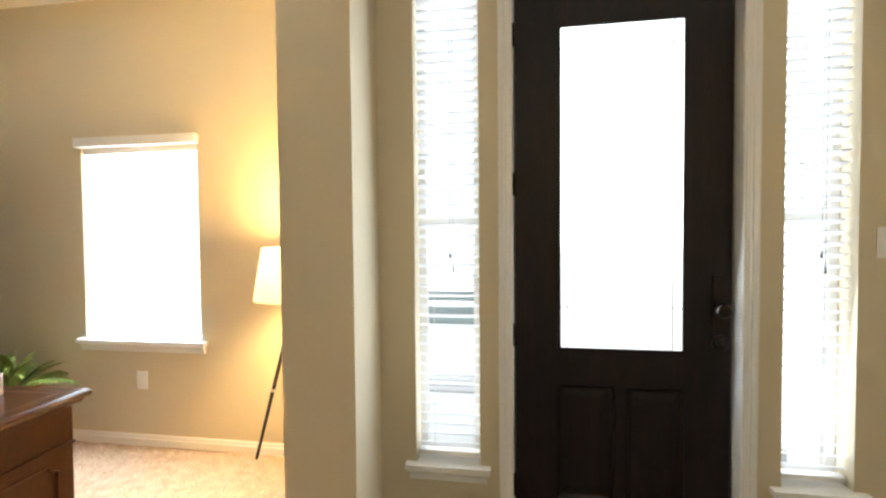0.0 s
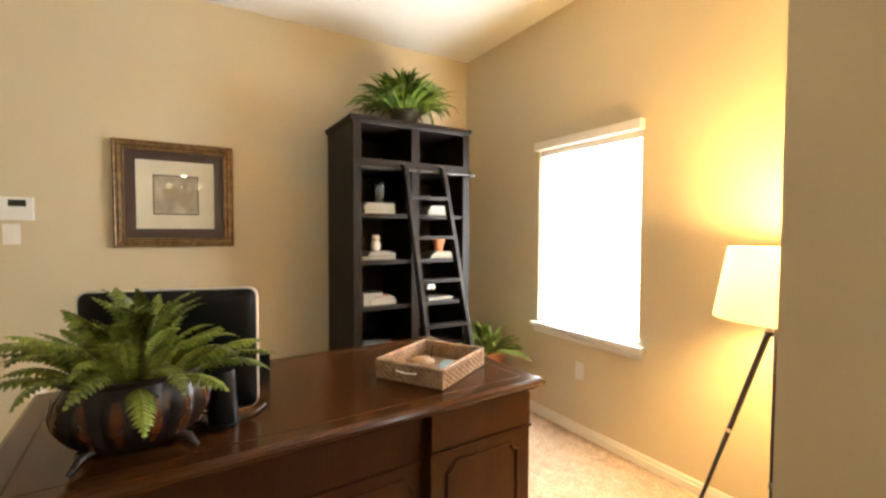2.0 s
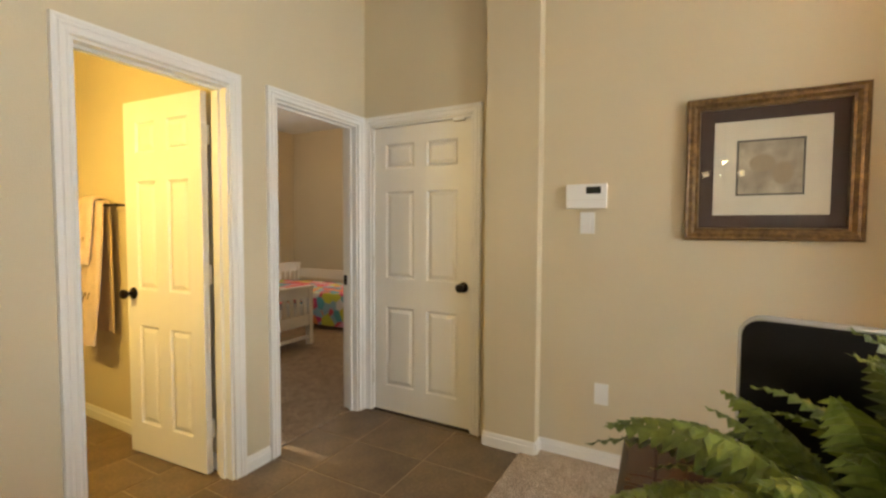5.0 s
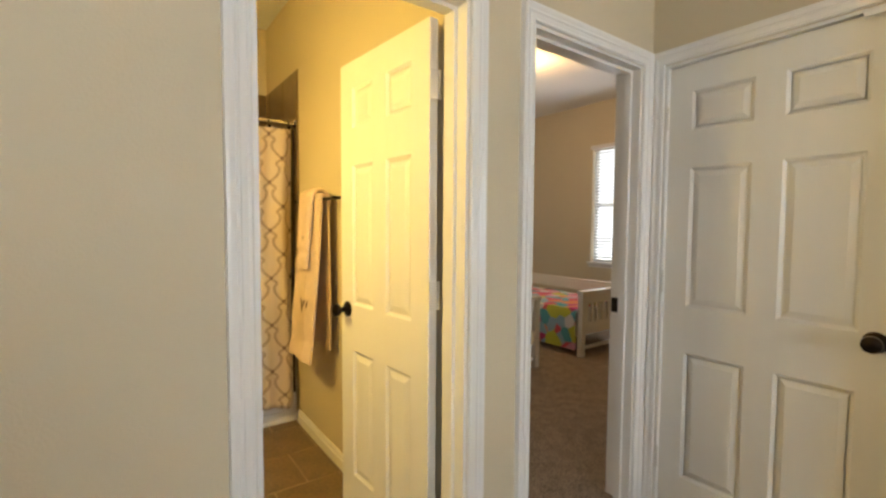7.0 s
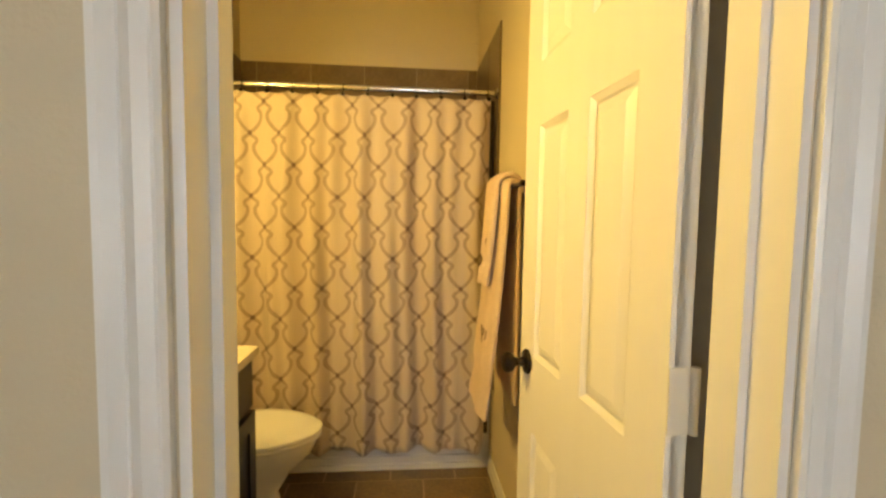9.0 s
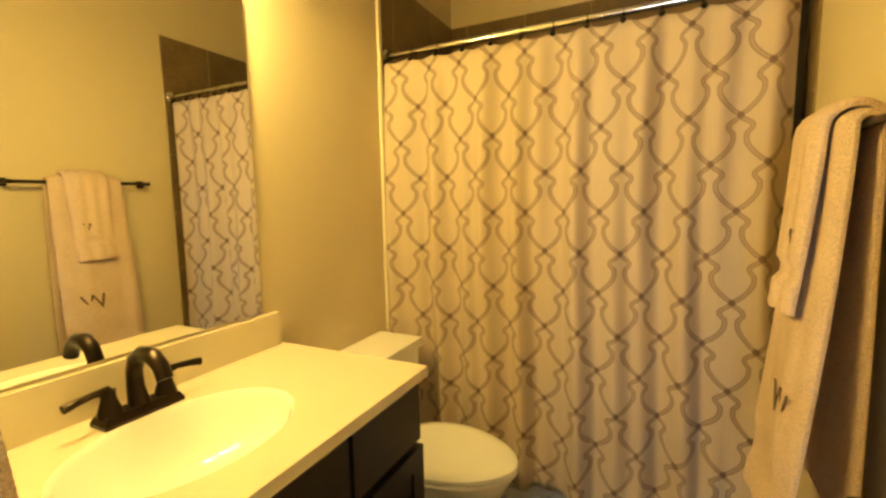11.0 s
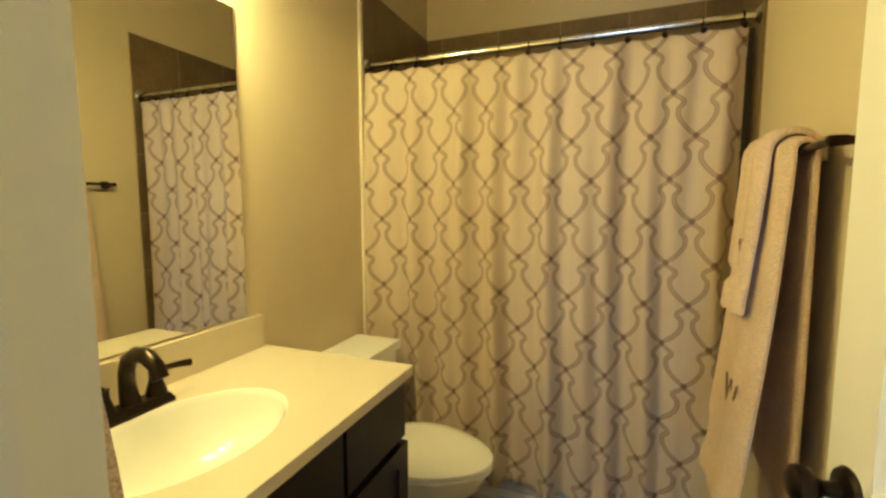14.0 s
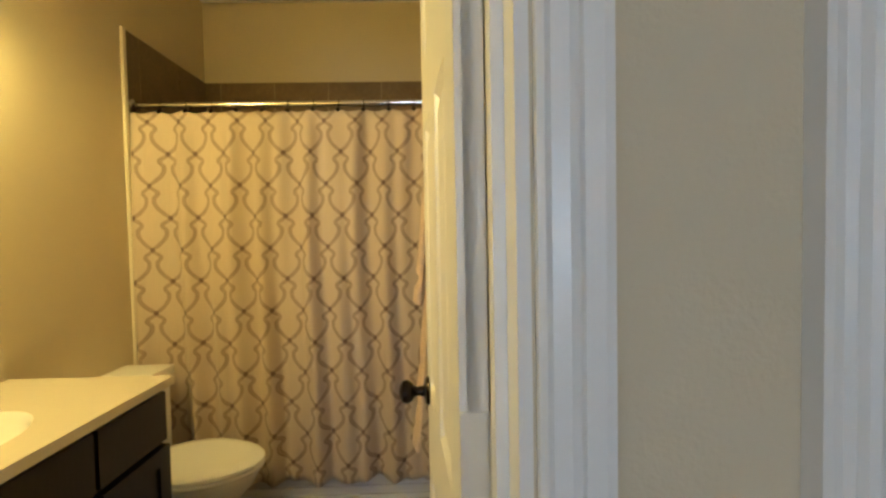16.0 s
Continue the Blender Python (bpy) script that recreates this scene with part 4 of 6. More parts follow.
def fronds(plant, meshes, count, z, spread_x, spread_y, lift, seed, size=1.0):
    """Sets fronds round a plant's crown: the outer ones lean out, the inner ones stand up."""
    rnd = random.Random(seed)
    for k in range(count):
        a = 2.399963 * k + rnd.uniform(-0.2, 0.2)
        u = (k + 0.5) / count
        o = new("frond", meshes[k % len(meshes)])
        o.parent = plant
        tilt = lift * (1 - u) - 8 + rnd.uniform(-9, 9)
        s = rnd.uniform(0.75, 1.1) * size
        o.matrix_basis = Matrix.Translation((math.cos(a) * spread_x * u, math.sin(a) * spread_y * u, z + rnd.uniform(-0.01, 0.01))) @ Matrix.Rotation(a, 4, "Z") @ Matrix.Rotation(radians(-tilt), 4, "Y") @ Matrix.Rotation(rnd.uniform(-0.5, 0.5), 4, "X") @ Matrix.Scale(s, 4)


random.seed(4)
FA = [frond_mesh("frond", 0.32, 0.75, 1.0, 0.044, 17, LEAF), frond_mesh("frond", 0.28, 0.9, 1.2, 0.040, 16, LEAF), frond_mesh("frond", 0.34, 0.55, 0.9, 0.046, 18, LEAF), frond_mesh("frond", 0.24, 0.95, 0.6, 0.038, 15, LEAF), frond_mesh("frond", 0.30, 0.5, 0.6, 0.042, 17, LEAF, 0.25)]
FB = [frond_mesh("frond", 0.42, 0.9, 1.5, 0.028, 22, LEAF2, 0.2), frond_mesh("frond", 0.46, 1.0, 1.2, 0.030, 24, LEAF2, 0.2), frond_mesh("frond", 0.40, 0.7, 0.5, 0.028, 20, LEAF2, 0.1), frond_mesh("frond", 0.38, 0.9, 2.0, 0.028, 20, LEAF2, 0.2)]

PUMP = mat("glazed_dark_planter", (0.007, 0.005, 0.006), 0.35, spec=0.3, grain=0.3, second=(0.018, 0.009, 0.007), second_scale=12, amount=0.8, bump=0.1, bump_scale=20, coat=0.1)
AMBER = mat("amber_glaze_panel", (0.06, 0.013, 0.004), 0.16, grain=0.35, second=(0.02, 0.007, 0.004), second_scale=10, amount=0.9, bump=0.15, bump_scale=25, coat=0.15)
pl = thing("potted_fern", pose(1.985, 2.275, 0.7705, 0, 0, 4), "green fern in a dark lobed oval planter on the desk", "potted plant")
bm = bmesh.new()
NP, LOB = 112, 14
prof = [(0.50, 0.028), (0.62, 0.034), (0.82, 0.06), (0.97, 0.10), (1.0, 0.135), (0.95, 0.17), (0.86, 0.195), (0.84, 0.205), (0.90, 0.214), (0.90, 0.222), (0.82, 0.222), (0.78, 0.19)]
rings = []
for r, z in prof:
    ring = []
    for k in range(NP):
        a = 2 * math.pi * k / NP
        lob = 1 - 0.075 * (1 - abs(math.sin(LOB / 2 * a)) ** 0.6) * math.sin(math.pi * min(1, max(0, (z - 0.028) / 0.18)))
        ring.append(bm.verts.new((0.125 * r * lob * math.cos(a), 0.185 * r * lob * math.sin(a), z)))
    rings.append(ring)
for p, q in zip(rings, rings[1:]):
    for k in range(NP):
        bm.faces.new((p[k], p[(k + 1) % NP], q[(k + 1) % NP], q[k]))
bm.faces.new(rings[0][::-1])
body = part("planter", bm, PUMP, pl, "dark glazed lobed planter", smooth=True)
for j in range(LOB):
    a = 2 * math.pi * (j + 0.5) / LOB
    bm = bmesh.new()
    rows = []
    for i in range(7):
        v = i / 6
        z = 0.055 + 0.125 * v
        rr = np.interp(z, [p_[1] for p_ in prof[:6]], [p_[0] for p_ in prof[:6]])
        half = 0.085 * math.sin(math.pi * (0.12 + 0.76 * v)) ** 0.7
        row = []
        for s in (-1, -0.5, 0, 0.5, 1):
            aa = a + s * half
            lob = 1 - 0.075 * (1 - abs(math.sin(LOB / 2 * aa)) ** 0.6) * math.sin(math.pi * (z - 0.028) / 0.18)
            k = rr * lob * (1.012 + 0.014 * (1 - s * s))
            row.append(bm.verts.new((0.125 * k * math.cos(aa), 0.185 * k * math.sin(aa), z)))
        rows.append(row)
    for p, q in zip(rows, rows[1:]):
        for k in range(4):
            bm.faces.new((p[k], p[k + 1], q[k + 1], q[k]))
    part("lobe_panel", bm, AMBER, body, "amber brown glazed lobe", smooth=True)
for sx, sy in ((1, 1), (1, -1), (-1, 1), (-1, -1)):
    bm = bmesh.new()
    x, y = sx * 0.06, sy * 0.11
    tube(bm, [(x * 0.8, y * 0.8, 0.045), (x * 1.1, y * 1.08, 0.035), (x * 1.3, y * 1.18, 0.018), (x * 1.42, y * 1.22, 0.010), (x * 1.5, y * 1.24, 0.016), (x * 1.46, y * 1.2, 0.024)], [0.014, 0.013, 0.010, 0.009, 0.008, 0.005], 10)
    part("foot", bm, PUMP, pl, "dark scrolled foot", smooth=True)
bm = bmesh.new()
lathe(bm, [(0, 0.2), (1, 0.198)], 24, None, 0.098, 0.148)
part("soil", bm, SOIL, pl)
fronds(pl, FA, 92, 0.20, 0.075, 0.125, 96, 14, 0.88)

pf = thing("potted_fern", pose(0.36, 3.88, 2.157), "bushy green fern standing on top of the bookcase", "potted plant")
bm = bmesh.new()
lathe(bm, [(0, 0), (0.085, 0), (0.11, 0.115), (0.12, 0.115), (0.12, 0.14), (0.105, 0.14), (0.1, 0.12), (0, 0.12)], 24)
part("pot", bm, mat("dark_pot", (0.03, 0.025, 0.02), 0.5), pf, smooth=True)
fronds(pf, FB, 420, 0.13, 0.13, 0.16, 140, 5, 0.78)

p3 = thing("potted_fern", pose(0.62, 4.47, 0.012), "green fern in an orange pot on the carpet beside the bookcase", "potted plant")
bm = bmesh.new()
lathe(bm, [(0, 0), (0.10, 0), (0.125, 0.20), (0.15, 0.38), (0.16, 0.38), (0.16, 0.43), (0.145, 0.43), (0.14, 0.38), (0, 0.37)], 28)
part("pot", bm, TERRA, p3, "orange terracotta pot", smooth=True)
fronds(p3, FA, 46, 0.41, 0.09, 0.09, 80, 8)

# computer seen from behind
BLACKPL = mat("black_plastic", (0.004, 0.004, 0.005), 0.3, spec=0.25, second=(0.009, 0.009, 0.010))
ALU = mat("silver_aluminium", (0.62, 0.63, 0.64), 0.35, 0.9, bump=0.02)
im = thing("computer_monitor", pose(1.800, 2.362, 0.733, 0, 0, -15), "black-backed all-in-one computer with a silver rim on the desk", "computer")
def rounded_panel(bm, layers):
    """Stacked rounded rectangles of (x, half width, low, high, corner radius), closed at both ends."""
    rings = []
    for x, y, z0, z1, r in layers:
        ring = []
        for cy, cz, a0 in ((y - r, z1 - r, 0), (r - y, z1 - r, 90), (r - y, z0 + r, 180), (y - r, z0 + r, 270)):
            for k in range(6):
                a = radians(a0 + 18 * k)
                ring.append(bm.verts.new((x, cy + r * math.cos(a), cz + r * math.sin(a))))
        rings.append(ring)
    for p, q in zip(rings, rings[1:]):
        for k in range(24):
            bm.faces.new((p[k], p[(k + 1) % 24], q[(k + 1) % 24], q[k]))
    bm.faces.new(rings[0][::-1]), bm.faces.new(rings[-1])


bm = bmesh.new()
rounded_panel(bm, [(-0.012, 0.252, 0.061, 0.457, 0.027), (-0.009, 0.255, 0.058, 0.46, 0.03), (0.009, 0.255, 0.058, 0.46, 0.03), (0.012, 0.252, 0.061, 0.457, 0.027)])
part("rim", bm, ALU, im, "silver aluminium rim", smooth=True)
bm = bmesh.new()
rounded_panel(bm, [(x, 0.255 - ins, 0.058 + ins, 0.46 - ins, 0.026) for x, ins in ((0.0122, 0.005), (0.016, 0.008), (0.026, 0.05), (0.030, 0.11))])
part("back_shell", bm, BLACKPL, im, "black plastic back", smooth=True)
part("screen", boxes((-0.0135, -0.012, -0.24, 0.24, 0.075, 0.42)), BLACKPL, im)
part("vent", boxes((0.027, 0.0305, -0.11, 0.11, 0.345, 0.35)), mat("vent_black", (0.004, 0.004, 0.004), 0.7), im)
bm = bmesh.new()
tube(bm, [(0.02, 0, 0.2), (0.034, 0, 0.14), (0.036, 0, 0.07), (0.03, 0, 0.048)], 0.007, 10)
bmesh.ops.scale(bm, vec=(1, 9, 1), verts=bm.verts)
part("stand", bm, ALU, im, smooth=True)
part("foot", boxes((-0.11, 0.045, -0.085, 0.085, 0.04, 0.046)), ALU, im, soft=0.002)
bm = bmesh.new()
tube(bm, [(0.03, 0.05, 0.12), (0.06, 0.10, 0.07), (0.07, 0.2, 0.044), (0.02, 0.25, 0.044), (-0.04, 0.27, 0.044)], 0.004, 8)
part("cable", bm, BLACKPL, im, "black cable", smooth=True)
sp = thing("desk_speaker", pose(1.93, 2.495, 0.7705), "small black desk speaker beside the computer", "speaker")
bm = bmesh.new()
lathe(bm, [(0, 0), (0.042, 0), (0.044, 0.01), (0.036, 0.16), (0.033, 0.175), (0, 0.178)], 24)
part("body", bm, BLACKPL, sp, smooth=True)
bm = bmesh.new()
lathe(bm, [(0.0435, 0.006), (0.046, 0.008), (0.046, 0.013), (0.0435, 0.015)], 24)
part("ring", bm, BLACKPL, sp, smooth=True)
bm = boxes((-0.02, 0.02, -0.03, 0.03, 0, 0.115))
bevel(bm, 0.008, 3)
tagged(part("telephone_handset", bm, BLACKPL, smooth=True, at=pose(1.56, 2.66, 0.770)), "small black telephone handset standing on the desk", "telephone")

# woven tray
tr = thing("tray", pose(1.79, 3.325, 0.7705, 0, 0, 30), "square woven wicker tray with metal handles on the desk", "tray")
tw, tl, thh = 0.160, 0.192, 0.078
for nm, b4 in (("tray_side", (-tw, tw, -tl, -tl + 0.014)), ("tray_side", (-tw, tw, tl - 0.014, tl)), ("tray_side", (-tw, -tw + 0.014, -tl + 0.014, tl - 0.014)), ("tray_side", (tw - 0.014, tw, -tl + 0.014, tl - 0.014))):
    bm = bmesh.new()
    # woven courses
    x0, x1, y0, y1 = b4
    long_x = (x1 - x0) > (y1 - y0)
    n = int(((x1 - x0) if long_x else (y1 - y0)) / 0.016)
    for r in range(7):
        z0 = 0.006 + r * 0.0108
        for k in range(n):
            o = 0.0022 if (k + r) % 2 else -0.0012
            if long_x:
                dx = (x1 - x0) / n
                box(bm, x0 + k * dx + 0.0006, x0 + (k + 1) * dx - 0.0006, y0 - o, y1 + o, z0, z0 + 0.0098)
            else:
                dy = (y1 - y0) / n
                box(bm, x0 - o, x1 + o, y0 + k * dy + 0.0006, y0 + (k + 1) * dy - 0.0006, z0, z0 + 0.0098)
    box(bm, x0 + 0.002, x1 - 0.002, y0 + 0.002, y1 - 0.002, 0.002, thh - 0.006)
    part(nm, bm, WICKER, tr)
bm = bmesh.new()
for q in (((-tw, -tl), (tw, -tl)), ((-tw, tl), (tw, tl)), ((-tw, -tl), (-tw, tl)), ((tw, -tl), (tw, tl))):
    (xa, ya_), (xb, yb_) = q
    rod(bm, (xa * 0.965, ya_ * 0.972, thh - 0.003), (xb * 0.965, yb_ * 0.972, thh - 0.003), 0.009, n=10)
part("rim", bm, WICKER, tr, smooth=True)
part("tray_bottom", boxes((-tw + 0.01, tw - 0.01, -tl + 0.01, tl - 0.01, 0.002, 0.008)), WICKER, tr)
for s in (-1, 1):
    bm = bmesh.new()
    y = s * (tl + 0.004)
    tube(bm, [(-0.045, y, 0.055), (-0.045, y + s * 0.012, 0.05), (0.0, y + s * 0.016, 0.047), (0.045, y + s * 0.012, 0.05), (0.045, y, 0.055)], 0.005, 8)
    part("handle", bm, CHROME, tr, "pale metal handle", smooth=True)
bm = bmesh.new()
bmesh.ops.create_icosphere(bm, subdivisions=3, radius=1)
for v in bm.verts:
    v.co = Vector((v.co.x * 0.045, v.co.y * 0.06, v.co.z * 0.03 + 0.03)) * (1 + 0.12 * noise.noise(v.co * 1.6))
tagged(part("stone", bm, mat("tan_stone", (0.33, 0.19, 0.10), 0.6, grain=0.15, second=(0.24, 0.13, 0.07), second_scale=12), smooth=True, at=pose(1.775, 3.275, 0.7785)), "smooth tan stone lying in the tray", "stone")
bm = bmesh.new()
lathe(bm, [(0, 0), (0.05, 0.004), (0.056, 0.011), (0.05, 0.013), (0.02, 0.008), (0, 0.007)], 20, None, 0.7, 1.3)
tagged(part("shell_dish", bm, mat("blue_grey_shell", (0.22, 0.34, 0.38), 0.3, second=(0.38, 0.44, 0.44), second_scale=20, amount=0.8), smooth=True, at=pose(1.82, 3.385, 0.7795, 8, 0, 60)), "blue-grey shell-shaped dish lying in the tray", "dish")
bm = bmesh.new()
lathe(bm, [(0, 0), (0.03, 0.003), (0.034, 0.008), (0, 0.006)], 16, None, 0.7, 1.4)
tagged(part("shell_dish", bm, mat("pale_shell", (0.55, 0.48, 0.40), 0.4), smooth=True, at=pose(1.88, 3.385, 0.7795, 4, 0, -10)), "small pale shell lying in the tray", "dish")
bm = bmesh.new()
rod(bm, (0, 0, 0.012), (0.015, 0.0, 0.09), 0.004, 0.003, 8)
lathe(bm, [(0, 0), (0.012, 0), (0.012, 0.014), (0, 0.015)], 12)
tagged(part("ornament", bm, GILT, smooth=True, at=pose(1.72, 3.355, 0.7785)), "small brass stick ornament standing in the tray", "ornament")

# framed picture
pc = thing("framed_picture", pose(0.0005, 2.374, 1.613, 0, 0, 90), "square framed print with a brown mat and a gilt wooden frame", "picture")
FR = mat("bronze_gilt_frame", (0.21, 0.12, 0.042), 0.38, 0.25, grain=0.25, second=(0.06, 0.028, 0.012), second_scale=25, amount=0.8, bump=0.1, bump_scale=60)
hw = 0.341
prof = [(0, 0.0), (0, 0.030), (0.008, 0.036), (0.016, 0.030), (0.030, 0.033), (0.044, 0.020), (0.056, 0.022), (0.060, 0.012), (0.060, 0.0)]
bm = bmesh.new()
rings = [[bm.verts.new((sx * (hw - i), -y, sz * (hw - i))) for i, y in prof] for sx, sz in ((-1, -1), (1, -1), (1, 1), (-1, 1))]
n = len(prof)
for k in range(4):
    p, q = rings[k], rings[(k + 1) % 4]
    for j in range(n):
        bm.faces.new((p[j], p[(j + 1) % n], q[(j + 1) % n], q[j]))
part("frame", bm, FR, pc, "bronze gilt moulded frame")
part("mat_board", boxes((-0.292, 0.292, -0.008, -0.001, -0.292, 0.292)), mat("brown_mat", (0.052, 0.021, 0.017), 0.9, bump=0.05, bump_scale=300), pc, "dark brown mat")
part("inner_mat", boxes((-0.222, 0.222, -0.0105, -0.008, -0.222, 0.222)), mat("cream_mat", (0.74, 0.62, 0.46), 0.9, grain=0.05, second=(0.50, 0.40, 0.28), second_scale=4, amount=0.45), pc, "cream inner mat")
part("print_border", boxes((-0.130, 0.130, -0.0125, -0.0105, -0.130, 0.130)), mat("dark_line", (0.05, 0.04, 0.035), 0.8), pc)
part("print", boxes((-0.122, 0.122, -0.0140, -0.0125, -0.122, 0.122)), mat("sepia_print", (0.52, 0.41, 0.28), 0.9, grain=0.15, second=(0.16, 0.11, 0.075), second_scale=9, amount=0.8), pc, "sepia still-life print")
bm = bmesh.new()
lathe(bm, [(0, 0), (1, 0), (0.8, 0.0008), (0, 0.001)], 24, Matrix.Translation((-0.03, -0.0141, 0.02)) @ Matrix.Rotation(radians(90), 4, "X"), 0.05, 0.04)
lathe(bm, [(0, 0), (1, 0), (0.8, 0.0008), (0, 0.001)], 24, Matrix.Translation((0.05, -0.0141, -0.03)) @ Matrix.Rotation(radians(90), 4, "X"), 0.04, 0.05)
part("motif", bm, mat("sepia_dark", (0.36, 0.26, 0.16), 0.9, grain=0.2), pc)
GP = part("glazing", boxes((-0.29, 0.29, -0.0175, -0.0155, -0.29, 0.29)), GLASS, pc, "picture glass")
GP.visible_shadow = False

# tripod lamp
fl = thing("floor_lamp", pose(2.66, 4.36, 0.012), "lit tripod floor lamp with a white drum shade and black legs", "floor lamp")
for k, a in enumerate((148, 292, 35)):
    d = Vector((math.cos(radians(a)), math.sin(radians(a)), 0))
    r = 0.50 if k == 0 else 0.40 if k == 1 else 0.36
    bm = bmesh.new()
    rod(bm, d * 0.035 + Vector((0, 0, 1.0)), d * r, 0.013, 0.009, 10)
    leg = part("leg", bm, mat("black_wood", (0.012, 0.009, 0.008), 0.3), fl, "black wooden leg", smooth=True)
    c = d * (0.035 + (r - 0.035) * 0.52) + Vector((0, 0, 0.48))
    bm = bmesh.new()
    ax = (d * r - d * 0.035 - Vector((0, 0, 1.0))).normalized()
    rod(bm, c - ax * 0.012, c + ax * 0.012, 0.0145, 0.0145, 12)
    part("ferrule", bm, CHROME, leg, "bright metal ring", smooth=True)
bm = bmesh.new()
lathe(bm, [(0, 0.97), (0.04, 0.97), (0.045, 0.985), (0.03, 1.005), (0.012, 1.01), (0.012, 1.12), (0, 1.12)], 20)
part("hub", bm, BRONZE, fl, smooth=True)
SH = bpy.data.materials.new("lamp_shade_fabric")
SH.use_nodes = True
nt = SH.node_tree
b0 = nt.nodes["Principled BSDF"]
b0.inputs["Base Color"].default_value, b0.inputs["Roughness"].default_value = (0.85, 0.82, 0.75, 1), 0.9
tr_ = nt.nodes.new("ShaderNodeBsdfTranslucent")
tr_.inputs["Color"].default_value = (0.92, 0.88, 0.78, 1)
wv = nt.nodes.new("ShaderNodeTexNoise")
wv.inputs["Scale"].default_value = 300
bp_ = nt.nodes.new("ShaderNodeBump")
bp_.inputs["Strength"].default_value = 0.2
nt.links.new(wv.outputs["Fac"], bp_.inputs["Height"])
nt.links.new(bp_.outputs[0], b0.inputs["Normal"])
mx_ = nt.nodes.new("ShaderNodeMixShader")
mx_.inputs[0].default_value = 0.85
nt.links.new(b0.outputs[0], mx_.inputs[1])
nt.links.new(tr_.outputs[0], mx_.inputs[2])
nt.links.new(mx_.outputs[0], nt.nodes["Material Output"].inputs["Surface"])
bm = bmesh.new()
lathe(bm, [(0.218, 1.035), (0.172, 1.31), (0.170, 1.31), (0.216, 1.035), (0.218, 1.035)], 48)
part("shade", bm, SH, fl, "white fabric drum shade, lit from inside", smooth=True)
bm = bmesh.new()
lathe(bm, [(0, 1.12), (0.018, 1.13), (0.034, 1.19), (0.026, 1.225), (0, 1.235)], 20)
part("bulb", bm, mat("lit_bulb", (1, 0.9, 0.7), 0.5, emission=(1.0, 0.72, 0.36), strength=12), fl, smooth=True)

# chandelier in the foyer, seen mirrored in the picture glass
ch = thing("chandelier", pose(4.5, 2.47, 2.0), "dark bronze chandelier with lit frosted shades", "chandelier")
bm = bmesh.new()
rod(bm, (0, 0, 0.1), (0, 0, H2 - 2.0 - 0.02), 0.006, n=8)
lathe(bm, [(0, H2 - 2.03), (0.06, H2 - 2.03), (0.06, H2 - 2.001), (0, H2 - 2.001)], 20)
part("stem", bm, BRONZE, ch, smooth=True)
bm = bmesh.new()
lathe(bm, [(0, -0.08), (0.02, -0.06), (0.035, 0.0), (0.02, 0.08), (0.008, 0.12), (0, 0.12)], 20)
part("body", bm, BRONZE, ch, smooth=True)
LIT = mat("lit_frosted_glass", (0.9, 0.85, 0.7), 0.5, emission=(1.0, 0.74, 0.42), strength=9)
for k in range(3):
    a = radians(90 - 90 * k)
    d = Vector((math.cos(a), math.sin(a), 0))
    bm = bmesh.new()
    tube(bm, [d * 0.02, d * 0.10 + Vector((0, 0, -0.05)), d * 0.18 + Vector((0, 0, -0.03)), d * 0.2 + Vector((0, 0, 0.02))], 0.006, 8)
    arm = part("arm", bm, BRONZE, ch, smooth=True)
    bm = bmesh.new()
    lathe(bm, [(0.012, 0.0), (0.03, 0.01), (0.038, 0.05), (0.045, 0.08), (0.040, 0.08), (0, 0.04)], 18, Matrix.Translation(d * 0.2 + Vector((0, 0, 0.02))))
    part("shade", bm, LIT, arm, "lit frosted glass shade", smooth=True)

# ---- things: bathroom ----
PORC = mat("porcelain", (0.84, 0.83, 0.80), 0.12, second=(0.82, 0.80, 0.76), spec=0.6)
MARBLE = mat("cultured_marble", (0.66, 0.59, 0.46), 0.22, second=(0.63, 0.56, 0.43), second_scale=4, amount=0.5)
CABINET = mat("black_cabinet", (0.010, 0.008, 0.008), 0.32, grain=0.2, bump=0.06, bump_scale=20, second=(0.018, 0.012, 0.011), stretch=(5, 5, 0.8))
TERRY = mat("terry_cloth", (0.68, 0.53, 0.42), 1.0, grain=0.22, bump=0.9, bump_scale=330, second=(0.60, 0.46, 0.36), second_scale=9, amount=0.7, spec=0.1)

# tub
tub = thing("bathtub", pose(BX0, BY, 0), "white bathtub behind the shower curtain", "bathtub")
bw, bd = BX1 - BX0, 0.655
bm = bmesh.new()
prof = [(0.0, 0.0), (0.0, 0.42), (0.012, 0.45), (0.07, 0.455), (0.09, 0.44), (0.12, 0.15), (0.18, 0.08)]
rings = [[bm.verts.new(v) for v in ((0.001 + i, 0.001 + i * 0.8, z), (bw - 0.001 - i, 0.001 + i * 0.8, z), (bw - 0.001 - i, bd - i * 0.8, z), (0.001 + i, bd - i * 0.8, z))] for i, z in prof]
for p, q in zip(rings, rings[1:]):
    for k in range(4):
        bm.faces.new((p[k], p[(k + 1) % 4], q[(k + 1) % 4], q[k]))
bm.faces.new(rings[-1])
part("basin", bm, PORC, tub, soft=0.004)
part("apron_rib", boxes((0.05, bw - 0.05, bd - 0.002, bd + 0.012, 0.055, 0.075)), PORC, tub, soft=0.004)
part("apron_foot", boxes((0.002, bw - 0.002, bd - 0.002, bd + 0.010, 0.0, 0.03)), PORC, tub, soft=0.003)

